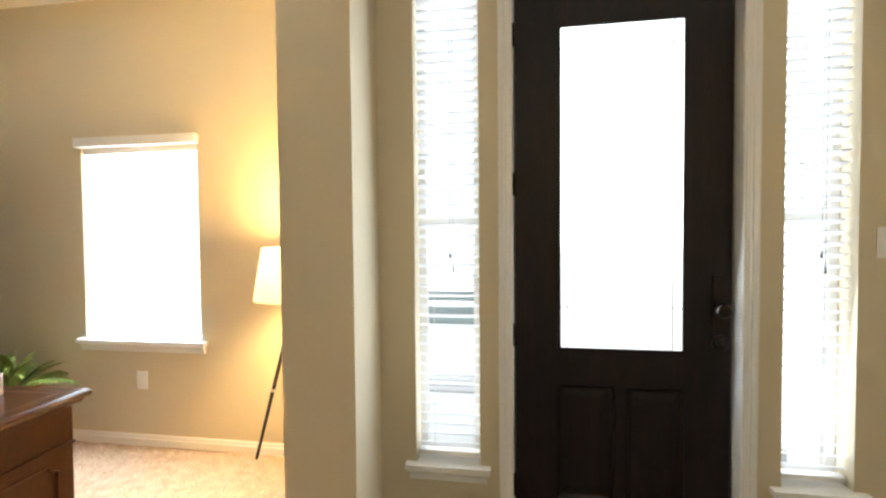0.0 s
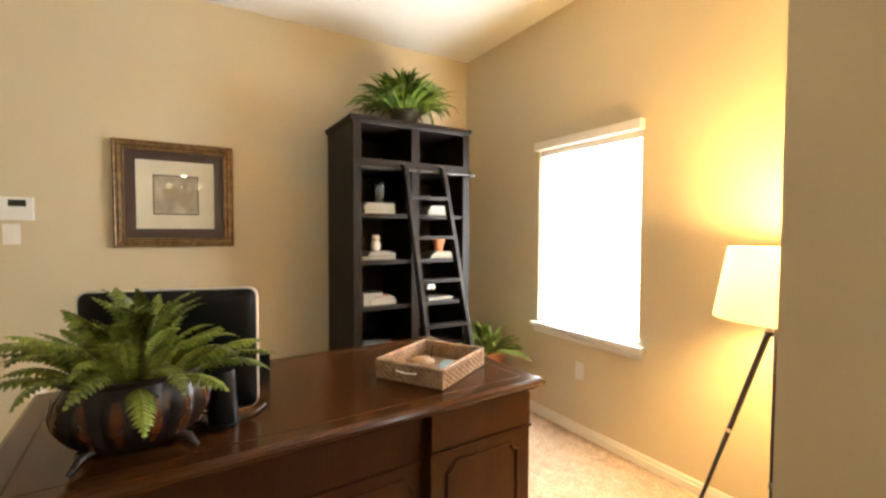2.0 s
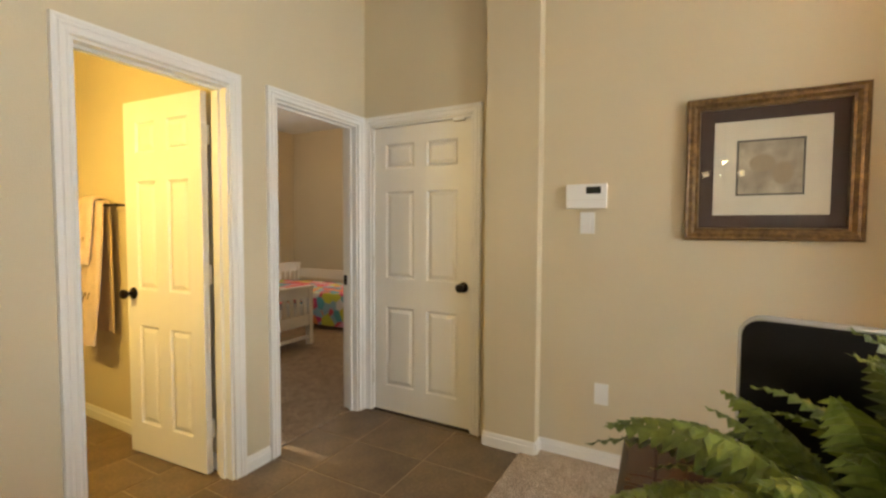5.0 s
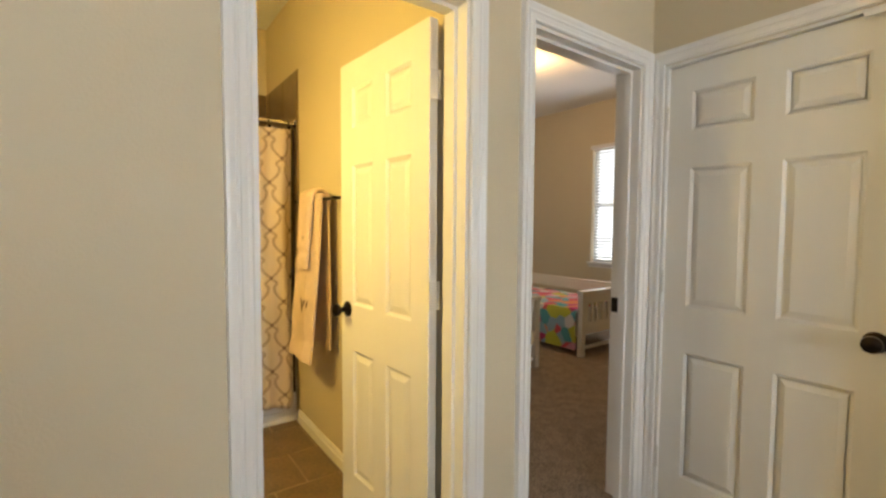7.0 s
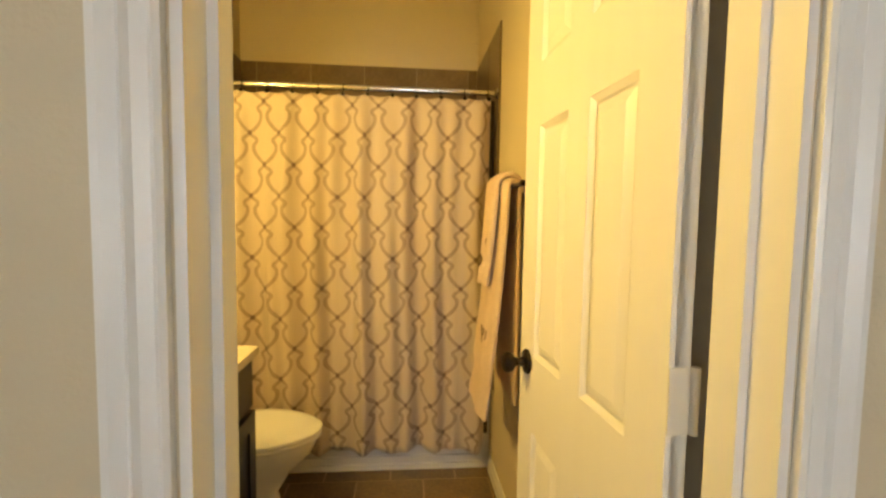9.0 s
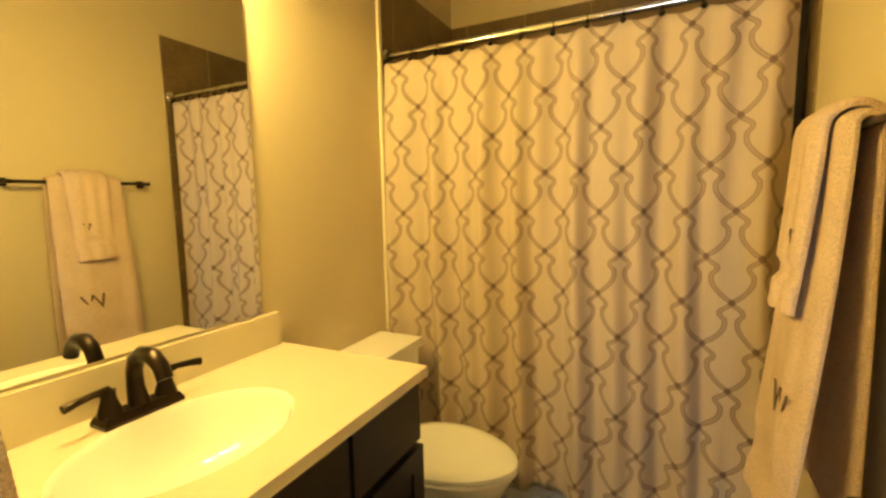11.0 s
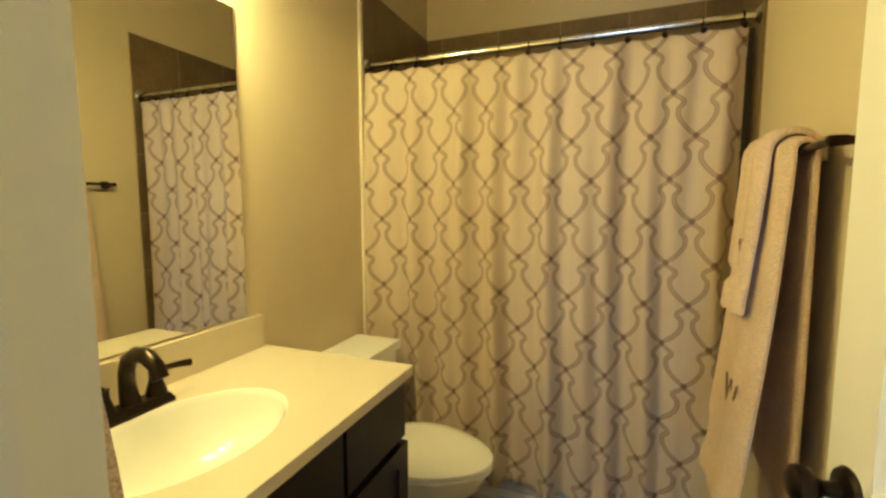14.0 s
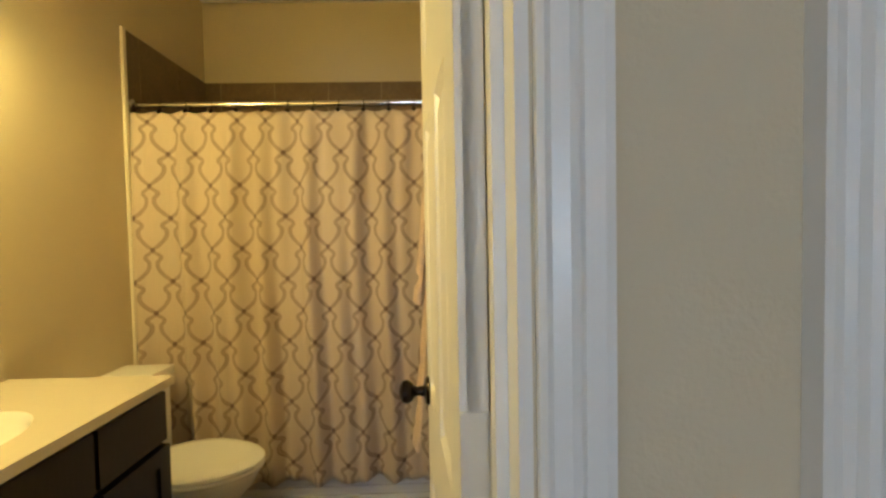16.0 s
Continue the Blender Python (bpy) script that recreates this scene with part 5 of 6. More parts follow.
# shower rod, rings, curtain
RY, RZ = -1.79, 1.963
sr = thing("shower_rod", pose(0, RY, RZ), "chrome shower curtain rod across the tub", "shower rod")
bm = bmesh.new()
rod(bm, (BX0 + 0.002, 0, 0), (BX1 - 0.002, 0, 0), 0.0125, n=20)
part("bar", bm, CHROME, sr, smooth=True)
for x, s in ((BX0, 1), (BX1, -1)):
    bm = bmesh.new()
    lathe(bm, [(0, 0.001), (0.032, 0.001), (0.032, 0.008), (0.016, 0.022), (0, 0.022)], 20, Matrix.Translation((x, 0, 0)) @ Matrix.Rotation(radians(90 * s), 4, "Y"))
    part("flange", bm, CHROME, sr, smooth=True)

CX0, CX1, CT, CB = BX0 + 0.045, BX1 - 0.012, 1.925, 0.138
cur = bpy.data.materials.new("trellis_curtain")
cur.use_nodes = True
nt = cur.node_tree
N, L = nt.nodes, nt.links
uv = N.new("ShaderNodeUVMap")
sep = N.new("ShaderNodeSeparateXYZ")
L.new(uv.outputs[0], sep.inputs[0])


def op(kind, a, b=None, c=None):
    m = N.new("ShaderNodeMath")
    m.operation = kind
    for i, v in enumerate((a, b, c)):
        if v is None:
            continue
        if isinstance(v, (int, float)):
            m.inputs[i].default_value = v
        else:
            L.new(v, m.inputs[i])
    return m.outputs[0]


# ogee lattice: two mirrored families of wavy lines that meet at the knots; u counts columns, v counts rows
u, v = sep.outputs[0], sep.outputs[1]
row = op("FLOOR", v)
fv = op("FRACT", v)
# along each half row a line swings from one column to the next with a double curve
# from a knot the line runs out in a bowl, steps in at a shoulder and rises in a narrow neck to the next knot


def ease(f, a, b):
    m = N.new("ShaderNodeMapRange")
    m.interpolation_type = "SMOOTHSTEP"
    m.inputs["From Min"].default_value, m.inputs["From Max"].default_value = a, b
    L.new(f, m.inputs["Value"])
    return m.outputs[0]


def swing(f):
    """How far across its column a line has gone at the share f of a row."""
    bowl = op("SUBTRACT", 1.0, op("POWER", op("SUBTRACT", 1.0, op("MINIMUM", op("MAXIMUM", op("DIVIDE", f, 0.50), 0.0), 1.0)), 1.7))
    return op("ADD", op("MULTIPLY", bowl, 0.77), op("ADD", op("MULTIPLY", ease(f, 0.58, 0.76), -0.20), op("MULTIPLY", ease(f, 0.76, 1.01), 0.43)))


base = swing(fv)
lean = op("MULTIPLY", op("SUBTRACT", swing(op("ADD", fv, 0.025)), swing(op("SUBTRACT", fv, 0.025))), 20 * 0.5)
slim = op("SQRT", op("ADD", 1.0, op("MULTIPLY", lean, lean)))
par = op("MODULO", op("ABSOLUTE", row), 2.0)


def dist_to(line):
    """Distance in columns from u to the nearest of the lines line + 2k."""
    d = op("SUBTRACT", u, line)
    d = op("SUBTRACT", d, op("MULTIPLY", op("ROUND", op("MULTIPLY", d, 0.5)), 2.0))
    return op("ABSOLUTE", d)


d1 = dist_to(op("ADD", base, par))
d2 = dist_to(op("SUBTRACT", par, base))
dd = op("DIVIDE", op("MINIMUM", d1, d2), slim)
# a band with two dark edges and a paler middle
edge = N.new("ShaderNodeMapRange")
edge.inputs["From Min"].default_value, edge.inputs["From Max"].default_value = 0.118, 0.088
L.new(dd, edge.inputs["Value"])
core = N.new("ShaderNodeMapRange")
core.inputs["From Min"].default_value, core.inputs["From Max"].default_value = 0.028, 0.052
core.inputs["To Min"].default_value, core.inputs["To Max"].default_value = 0.62, 1.0
L.new(dd, core.inputs["Value"])
band = op("MULTIPLY", edge.outputs[0], core.outputs[0])
# knots where the lines meet
par2 = op("MODULO", op("ABSOLUTE", op("ROUND", v)), 2.0)
cu2 = op("SUBTRACT", u, par2)
cu2 = op("SUBTRACT", cu2, op("MULTIPLY", op("ROUND", op("MULTIPLY", cu2, 0.5)), 2.0))
kn = op("SQRT", op("ADD", op("POWER", op("MULTIPLY", cu2, 0.62), 2.0), op("POWER", op("MULTIPLY", op("SUBTRACT", v, op("ROUND", v)), 1.15), 2.0)))
knot = N.new("ShaderNodeMapRange")
knot.inputs["From Min"].default_value, knot.inputs["From Max"].default_value = 0.105, 0.06
L.new(kn, knot.inputs["Value"])
weave = N.new("ShaderNodeTexNoise")
weave.inputs["Scale"].default_value, weave.inputs["Detail"].default_value = 260, 3
slub = N.new("ShaderNodeTexNoise")
slub.inputs["Scale"].default_value = 10
tc = N.new("ShaderNodeTexCoord")
mpp = N.new("ShaderNodeMapping")
mpp.inputs["Scale"].default_value = (14, 14, 1.2)
L.new(tc.outputs["Object"], mpp.inputs[0])
L.new(tc.outputs["Object"], weave.inputs["Vector"])
L.new(mpp.outputs[0], slub.inputs["Vector"])
cl = N.new("ShaderNodeMix")
cl.data_type = "RGBA"
cl.inputs[6].default_value, cl.inputs[7].default_value = (0.53, 0.43, 0.33, 1), (0.47, 0.38, 0.29, 1)
L.new(slub.outputs["Fac"], cl.inputs[0])
m1 = N.new("ShaderNodeMix")
m1.data_type = "RGBA"
m1.inputs[7].default_value = (0.21, 0.145, 0.11, 1)
L.new(op("MULTIPLY", band, 0.84), m1.inputs[0])
L.new(cl.outputs[2], m1.inputs[6])
m2 = N.new("ShaderNodeMix")
m2.data_type = "RGBA"
m2.inputs[7].default_value = (0.09, 0.05, 0.04, 1)
L.new(op("MULTIPLY", knot.outputs[0], 0.85), m2.inputs[0])
L.new(m1.outputs[2], m2.inputs[6])
pb = N["Principled BSDF"]
L.new(m2.outputs[2], pb.inputs["Base Color"])
pb.inputs["Roughness"].default_value, pb.inputs["Sheen Weight"].default_value = 0.75, 0.15
bpn = N.new("ShaderNodeBump")
bpn.inputs["Strength"].default_value = 0.25
bpn.inputs["Distance"].default_value = 0.002
L.new(weave.outputs["Fac"], bpn.inputs["Height"])
L.new(bpn.outputs[0], pb.inputs["Normal"])

NX_, NZ_ = 420, 60
folds = [(0.115, 0.015, 0.3), (0.19, 0.018, 1.7), (0.073, 0.004, 0.9), (0.43, 0.014, 2.2)]


def curtain_y(x, z):
    """How far the cloth stands out of its plane: soft folds that widen downwards."""
    k = (CT - z) / (CT - CB)
    y = 0.0
    for per, amp, ph in folds:
        y += amp * (0.55 + 0.6 * k) * math.sin(2 * math.pi * (x + 0.015 * math.sin(3 * z + ph)) / per + ph * 4)
    # the top is drawn to its hooks
    top = max(0.0, 1 - (CT - z) / 0.16)
    hook = math.sin(math.pi * (x - CX0) / (CX1 - CX0) * 12) ** 2
    return y * (1 - 0.6 * top) + 0.012 * top * hook


bm = bmesh.new()
uvl = bm.loops.layers.uv.new("UVMap")
grid, arc = [], []
zs = [CT + (CB - CT) * j / NZ_ for j in range(NZ_ + 1)]
s = 0.0
prev = None
for i in range(NX_ + 1):
    x = CX0 + (CX1 - CX0) * i / NX_
    y = curtain_y(x, 1.2)
    if prev:
        s += math.hypot(x - prev[0], y - prev[1])
    prev = (x, y)
    arc.append(s)
for i in range(NX_ + 1):
    x = CX0 + (CX1 - CX0) * i / NX_
    col = []
    for j, z in enumerate(zs):
        dip = 0.012 * (1 - math.sin(math.pi * (x - CX0) / (CX1 - CX0) * 12 + math.pi / 2) ** 2) * max(0, 1 - j / 3)
        hem = 0.006 * math.sin(x * 31) * (j / NZ_) ** 4
        col.append(bm.verts.new((x, RY + 0.026 + curtain_y(x, z), z - dip + hem)))
    grid.append(col)
COLW, ROWH = s / (CX1 - CX0) * 0.0680, 0.150
for i in range(NX_):
    for j in range(NZ_):
        f = bm.faces.new((grid[i][j], grid[i + 1][j], grid[i + 1][j + 1], grid[i][j + 1]))
        for lp, (a_, b_) in zip(f.loops, ((i, j), (i + 1, j), (i + 1, j + 1), (i, j + 1))):
            lp[uvl].uv = ((arc[a_] - arc[40]) / COLW + 21.03, (zs[b_] - 1.13) / ROWH + 20)
scu = thing("shower_curtain", pose(0, 0, 0), "tan fabric shower curtain with a brown trellis pattern", "shower curtain")
cloth = part("cloth", bm, cur, scu, smooth=False)
for p in cloth.data.polygons:
    p.use_smooth = True
sol = cloth.modifiers.new("thickness", "SOLIDIFY")
sol.thickness = 0.0016
for k in range(13):
    x = CX0 + 0.012 + (CX1 - CX0 - 0.024) * k / 12
    bm = bmesh.new()
    pts = [(x, RY + 0.021 * math.cos(a), RZ - 0.006 + 0.026 * math.sin(a)) for a in [2 * math.pi * q / 14 for q in range(15)]]
    tube(bm, pts, 0.0016, 6)
    hk = part("curtain_hook", bm, BRONZE, scu, "dark roller hook with a ball end", smooth=True)
    bm = bmesh.new()
    bmesh.ops.create_uvsphere(bm, u_segments=12, v_segments=8, radius=0.011, matrix=Matrix.Translation((x, RY + 0.028, RZ - 0.036)))
    part("ball", bm, BRONZE, hk, smooth=True)

# narrow dark strips added for the shade in the slits at both curtain edges
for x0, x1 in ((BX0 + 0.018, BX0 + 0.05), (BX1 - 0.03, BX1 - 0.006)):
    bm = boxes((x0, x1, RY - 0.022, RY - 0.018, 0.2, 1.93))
    tagged(part("curtain_slit_shade", bm, mat("slit_shade", (0.03, 0.022, 0.016), 0.6)), "dark strip standing for the shade behind the curtain edge", "curtain liner")

# vanity
VX0, VX1, VY0, VY1, VZ = 2.02, BX1 - 0.001, -1.107, -0.135, 0.883
vn = thing("vanity_cabinet", pose(0, 0, 0), "black bathroom vanity cabinet with doors and drawers", "vanity")
part("carcass", boxes((VX0 + 0.035, VX1, VY0 + 0.02, VY1, 0.09, VZ - 0.17), (VX0 + 0.035, VX0 + 0.055, VY0 + 0.02, VY1, VZ - 0.17, VZ - 0.03), (VX0 + 0.055, VX1, VY0 + 0.02, VY0 + 0.04, VZ - 0.17, VZ - 0.03)), CABINET, vn)
part("toe_kick", boxes((VX0 + 0.10, VX1, VY0 + 0.03, VY1, 0.0, 0.09)), CABINET, vn)
for i, (y0, y1) in enumerate(((VY0 + 0.025, -0.79), (-0.775, -0.46), (-0.445, VY1 - 0.01))):
    for z0, z1, nm in ((VZ - 0.20, VZ - 0.045, "drawer_front"), (0.11, VZ - 0.215, "cabinet_door")):
        bm = boxes((VX0 + 0.016, VX0 + 0.034, y0, y1, z0, z1))
        bevel(bm, 0.002, 1)
        d = part(nm, bm, CABINET, vn)
        if nm == "cabinet_door":
            w_ = 0.055
            for f4 in ((y0, y0 + w_, z0, z1), (y1 - w_, y1, z0, z1), (y0 + w_, y1 - w_, z0, z0 + w_), (y0 + w_, y1 - w_, z1 - w_, z1)):
                part("door_rail", boxes((VX0 + 0.008, VX0 + 0.0155, *f4)), CABINET, d, soft=0.002)

# top with an oval basin
vt = thing("washbasin", pose(0, 0, 0), "cream washbasin top with a white oval bowl on the vanity", "washbasin")
SXC, SYC, SRX, SRY = 2.285, -0.60, 0.163, 0.225
bm = bmesh.new()
n = 64
el = lambda k, r: (SXC + SRX * r * math.cos(2 * math.pi * k / n), SYC + SRY * r * math.sin(2 * math.pi * k / n))
ring = [bm.verts.new((*el(k, 1.0), VZ)) for k in range(n)]


def edge_of(k):
    """The point on the top's outline in the direction of the basin's k-th point."""
    c, s_ = math.cos(2 * math.pi * k / n) * SRX, math.sin(2 * math.pi * k / n) * SRY
    ts = []
    if abs(c) > 1e-9:
        ts.append(((VX1 if c > 0 else VX0) - SXC) / c)
    if abs(s_) > 1e-9:
        ts.append(((VY1 if s_ > 0 else VY0) - SYC) / s_)
    t = min(ts)
    return (SXC + c * t, SYC + s_ * t)


outer = [bm.verts.new((*edge_of(k), VZ)) for k in range(n)]
low = [bm.verts.new((v_.co.x, v_.co.y, VZ - 0.028)) for v_ in outer]
for k in range(n):
    bm.faces.new((ring[k], ring[(k + 1) % n], outer[(k + 1) % n], outer[k]))
    bm.faces.new((outer[k], outer[(k + 1) % n], low[(k + 1) % n], low[k]))
part("slab", bm, MARBLE, vt)
for cx in (VX0, VX1 - 0.06):
    part("corner", boxes((cx, cx + 0.06, VY0, VY0 + 0.06, VZ - 0.028, VZ - 0.0004)), MARBLE, vt)
bm = bmesh.new()
prof = [(1.0, 0.0), (0.975, -0.004), (0.955, -0.014), (0.90, -0.05), (0.78, -0.095), (0.55, -0.125), (0.25, -0.138), (0.09, -0.14), (0.085, -0.145), (0.0, -0.145)]
lathe(bm, [(r, VZ + z) for r, z in prof], 64, Matrix.Translation((SXC, SYC, 0)), SRX, SRY)
part("basin", bm, PORC, vt, "white glossy oval basin", smooth=True)
bm = bmesh.new()
lathe(bm, [(0, 0), (0.018, 0), (0.02, 0.003), (0.012, 0.006), (0, 0.006)], 20, Matrix.Translation((SXC, SYC, VZ - 0.144)))
part("drain", bm, BRONZE, vt, smooth=True)
part("backsplash", boxes((VX1 - 0.02, VX1, VY0 + 0.018, VY1, VZ + 0.0005, VZ + 0.106)), MARBLE, vt, soft=0.004)

# faucet
fc = thing("faucet", pose(2.475, -0.615, VZ), "oil-rubbed bronze centerset faucet with lever handles", "faucet")
bm = bmesh.new()
rounded_slab(bm, -0.029, 0.029, -0.083, 0.083, [(0.0, 0.0), (0.0, 0.008), (0.006, 0.02), (0.008, 0.022)])
part("base_plate", bm, BRONZE, fc, soft=0.002)
bm = bmesh.new()
pts = [(0.0, 0, 0.018), (0.008, 0, 0.055), (0.008, 0, 0.095), (-0.004, 0, 0.122), (-0.03, 0, 0.138), (-0.062, 0, 0.136), (-0.088, 0, 0.118), (-0.100, 0, 0.092)]
tube(bm, pts, [0.022, 0.0175, 0.0165, 0.017, 0.0175, 0.0175, 0.016, 0.0165], 14)
part("spout", bm, BRONZE, fc, smooth=True)
for s_ in (-1, 1):
    bm = bmesh.new()
    lathe(bm, [(0, 0.02), (0.024, 0.02), (0.022, 0.03), (0.014, 0.055), (0.013, 0.068), (0.015, 0.074), (0, 0.078)], 16, Matrix.Translation((0, s_ * 0.058, 0)))
    hub = part("handle_post", bm, BRONZE, fc, smooth=True)
    bm = bmesh.new()
    tube(bm, [(0, s_ * 0.058, 0.072), (-0.004, s_ * 0.085, 0.076), (-0.008, s_ * 0.115, 0.074), (-0.011, s_ * 0.14, 0.070)], [0.011, 0.007, 0.008, 0.0095], 12)
    part("lever", bm, BRONZE, hub, smooth=True)

# mirror
bm = boxes((BX1 - 0.007, BX1 - 0.001, VY0 + 0.072, -0.14, VZ + 0.115, 1.915))
mirror = bpy.data.materials.new("mirror_silver")
mirror.use_nodes = True
mbs = mirror.node_tree.nodes["Principled BSDF"]
mbs.inputs["Base Color"].default_value, mbs.inputs["Metallic"].default_value, mbs.inputs["Roughness"].default_value = (0.9, 0.91, 0.88, 1), 1.0, 0.0
tagged(part("wall_mirror", bm, mirror), "large frameless bathroom wall mirror above the vanity", "mirror", kind="structure")

# vanity light above the mirror
vl = thing("vanity_light", pose(BX1 - 0.001, -0.60, 2.12), "bathroom vanity light bar with lit frosted shades", "vanity light")
part("back_plate", boxes((-0.025, 0, -0.30, 0.30, -0.045, 0.045)), BRONZE, vl, soft=0.006)
for y in (-0.22, 0.0, 0.22):
    bm = bmesh.new()
    tube(bm, [(-0.02, y, 0.0), (-0.07, y, 0.01), (-0.10, y, 0.0), (-0.105, y, -0.03)], 0.007, 8)
    arm = part("arm", bm, BRONZE, vl, smooth=True)
    bm = bmesh.new()
    lathe(bm, [(0.018, -0.03), (0.03, -0.045), (0.045, -0.09), (0.058, -0.14), (0.055, -0.14), (0.04, -0.09), (0.0, -0.05)], 22, Matrix.Translation((-0.105, y, 0)))
    part("shade", bm, LIT, arm, "lit frosted glass shade", smooth=True)

# toilet
to = thing("toilet", pose(0, -1.455, 0), "white two-piece toilet with its lid closed", "toilet")
bm = bmesh.new()
n = 40


def bowl_ring(z, x0, x1, hw):
    """An egg-shaped outline from the front x0 to the back x1."""
    r_ = []
    for k in range(n):
        a = 2 * math.pi * k / n
        c = math.cos(a)
        x = (x0 + x1) / 2 - c * (x1 - x0) / 2
        sh = (1 - 0.16 * c) if c > 0 else (1 + 0.10 * -c)
        r_.append(bm.verts.new((x, hw * math.sin(a) * sh, z)))
    return r_


def loft(rings, caps=True):
    for p, q in zip(rings, rings[1:]):
        for k in range(len(p)):
            bm.faces.new((p[k], p[(k + 1) % len(p)], q[(k + 1) % len(q)], q[k]))
    if caps:
        bm.faces.new(rings[0][::-1]), bm.faces.new(rings[-1])


loft([bowl_ring(0.0, 2.03, 2.44, 0.115), bowl_ring(0.03, 2.035, 2.435, 0.108), bowl_ring(0.14, 2.06, 2.42, 0.095), bowl_ring(0.24, 2.00, 2.42, 0.125), bowl_ring(0.32, 1.915, 2.43, 0.168), bowl_ring(0.375, 1.892, 2.44, 0.180), bowl_ring(0.385, 1.892, 2.44, 0.180)])
part("bowl", bm, PORC, to, smooth=True)
bm = bmesh.new()
loft([bowl_ring(0.386, 1.88, 2.36, 0.183), bowl_ring(0.390, 1.875, 2.36, 0.186), bowl_ring(0.402, 1.875, 2.36, 0.186), bowl_ring(0.406, 1.88, 2.36, 0.183)])
part("seat", bm, PORC, to, smooth=True)
bm = bmesh.new()
loft([bowl_ring(0.409, 1.878, 2.36, 0.184), bowl_ring(0.413, 1.873, 2.362, 0.187), bowl_ring(0.424, 1.874, 2.362, 0.186), bowl_ring(0.432, 1.89, 2.355, 0.174), bowl_ring(0.434, 1.93, 2.33, 0.14)])
part("lid", bm, PORC, to, "closed white lid", smooth=True)
bm = boxes((2.36, BX1 - 0.012, -0.20, 0.20, 0.40, 0.725))
bevel(bm, 0.022, 3)
part("tank", bm, PORC, to, smooth=True)
bm = boxes((2.345, BX1 - 0.006, -0.213, 0.213, 0.726, 0.762))
bevel(bm, 0.012, 3)
part("tank_lid", bm, PORC, to, smooth=True)
bm = bmesh.new()
rod(bm, (2.36, 0.15, 0.66), (2.335, 0.15, 0.66), 0.011, n=12)
rod(bm, (2.338, 0.15, 0.66), (2.335, 0.085, 0.655), 0.005, 0.007, 10)
part("flush_lever", bm, CHROME, to, smooth=True)

# towel bar with towels
BARX, BARZ = BX0 + 0.075, 1.452
tb = thing("towel_bar", pose(0, 0, 0), "oil-rubbed bronze towel bar on the bathroom wall", "towel bar")
bm = bmesh.new()
rod(bm, (BARX, -1.58, BARZ), (BARX, -0.98, BARZ), 0.008, n=14)
part("bar", bm, BRONZE, tb, smooth=True)
for y in (-1.57, -0.99):
    bm = bmesh.new()
    lathe(bm, [(0, 0.0005), (0.026, 0.0005), (0.026, 0.006), (0.014, 0.014), (0.010, 0.05), (0.013, 0.06), (0.013, 0.085), (0, 0.088)], 4, Matrix.Translation((BX0, y, BARZ)) @ Matrix.Rotation(radians(90), 4, "Y") @ Matrix.Rotation(radians(45), 4, "Z"))
    part("post", bm, BRONZE, tb, soft=0.002)


def towel(name, label, y0, y1, r, front, back, thick, flare, hem, seed):
    """A towel folded over the bar: its section hangs in front and behind, and its faces ripple."""
    t_ = thing(name, pose(0, 0, 0), label, "towel")
    sec = []
    for k in range(21):
        z = -front + front * k / 20
        sec.append((r + flare * (-z / front) ** 1.3, z))
    for k in range(1, 8):
        a = math.pi * k / 8
        sec.append((r * math.cos(a), r * math.sin(a)))
    for k in range(17):
        sec.append((-r - 0.004, -back * k / 16))
    bm = bmesh.new()
    rnd = random.Random(seed)
    ph = [rnd.uniform(0, 6) for _ in range(4)]
    ny = 26

    def place(i, off):
        x, z = sec[i]
        p, q = sec[max(i - 1, 0)], sec[min(i + 1, len(sec) - 1)]
        tx, tz = q[0] - p[0], q[1] - p[1]
        l_ = math.hypot(tx, tz)
        nx, nz = tz / l_, -tx / l_
        col = []
        for j in range(ny + 1):
            w_ = j / ny
            y = y0 + (y1 - y0) * w_ + 0.012 * math.sin(z * 5 + ph[0]) * (0.5 - w_)
            drop = max(0, -z)
            rip = 0.004 * math.sin(w_ * 9 + ph[1] + z * 2) * min(1, drop * 3) + 0.002 * math.sin(w_ * 21 + ph[2] + z * 4)
            puff = 0.35 + 0.65 * (1 - (2 * w_ - 1) ** 8)
            band = 0.45 if (hem and 0.06 < (z + front) < 0.06 + hem and i < 21) else 1.0
            o = off * thick * puff * band
            col.append(bm.verts.new((BARX + x + nx * o + rip * (1 if x > 0 else 0.1), y, BARZ + z + nz * o)))
        return col

    A, B = [place(i, 1.0) for i in range(len(sec))], [place(i, 0.0) for i in range(len(sec))]
    for G, fl_ in ((A, False), (B, True)):
        for i in range(len(sec) - 1):
            for j in range(ny):
                q = (G[i][j], G[i][j + 1], G[i + 1][j + 1], G[i + 1][j])
                bm.faces.new(q[::-1] if fl_ else q)
    for j in range(ny):
        bm.faces.new((A[0][j], B[0][j], B[0][j + 1], A[0][j + 1])), bm.faces.new((A[-1][j], A[-1][j + 1], B[-1][j + 1], B[-1][j]))
    for i in range(len(sec) - 1):
        bm.faces.new((A[i][0], A[i + 1][0], B[i + 1][0], B[i][0])), bm.faces.new((A[i][ny], B[i][ny], B[i + 1][ny], A[i + 1][ny]))
    part("cloth", bm, TERRY, t_, smooth=True)
    return t_


THREAD = mat("dark_thread", (0.16, 0.10, 0.075), 0.8)


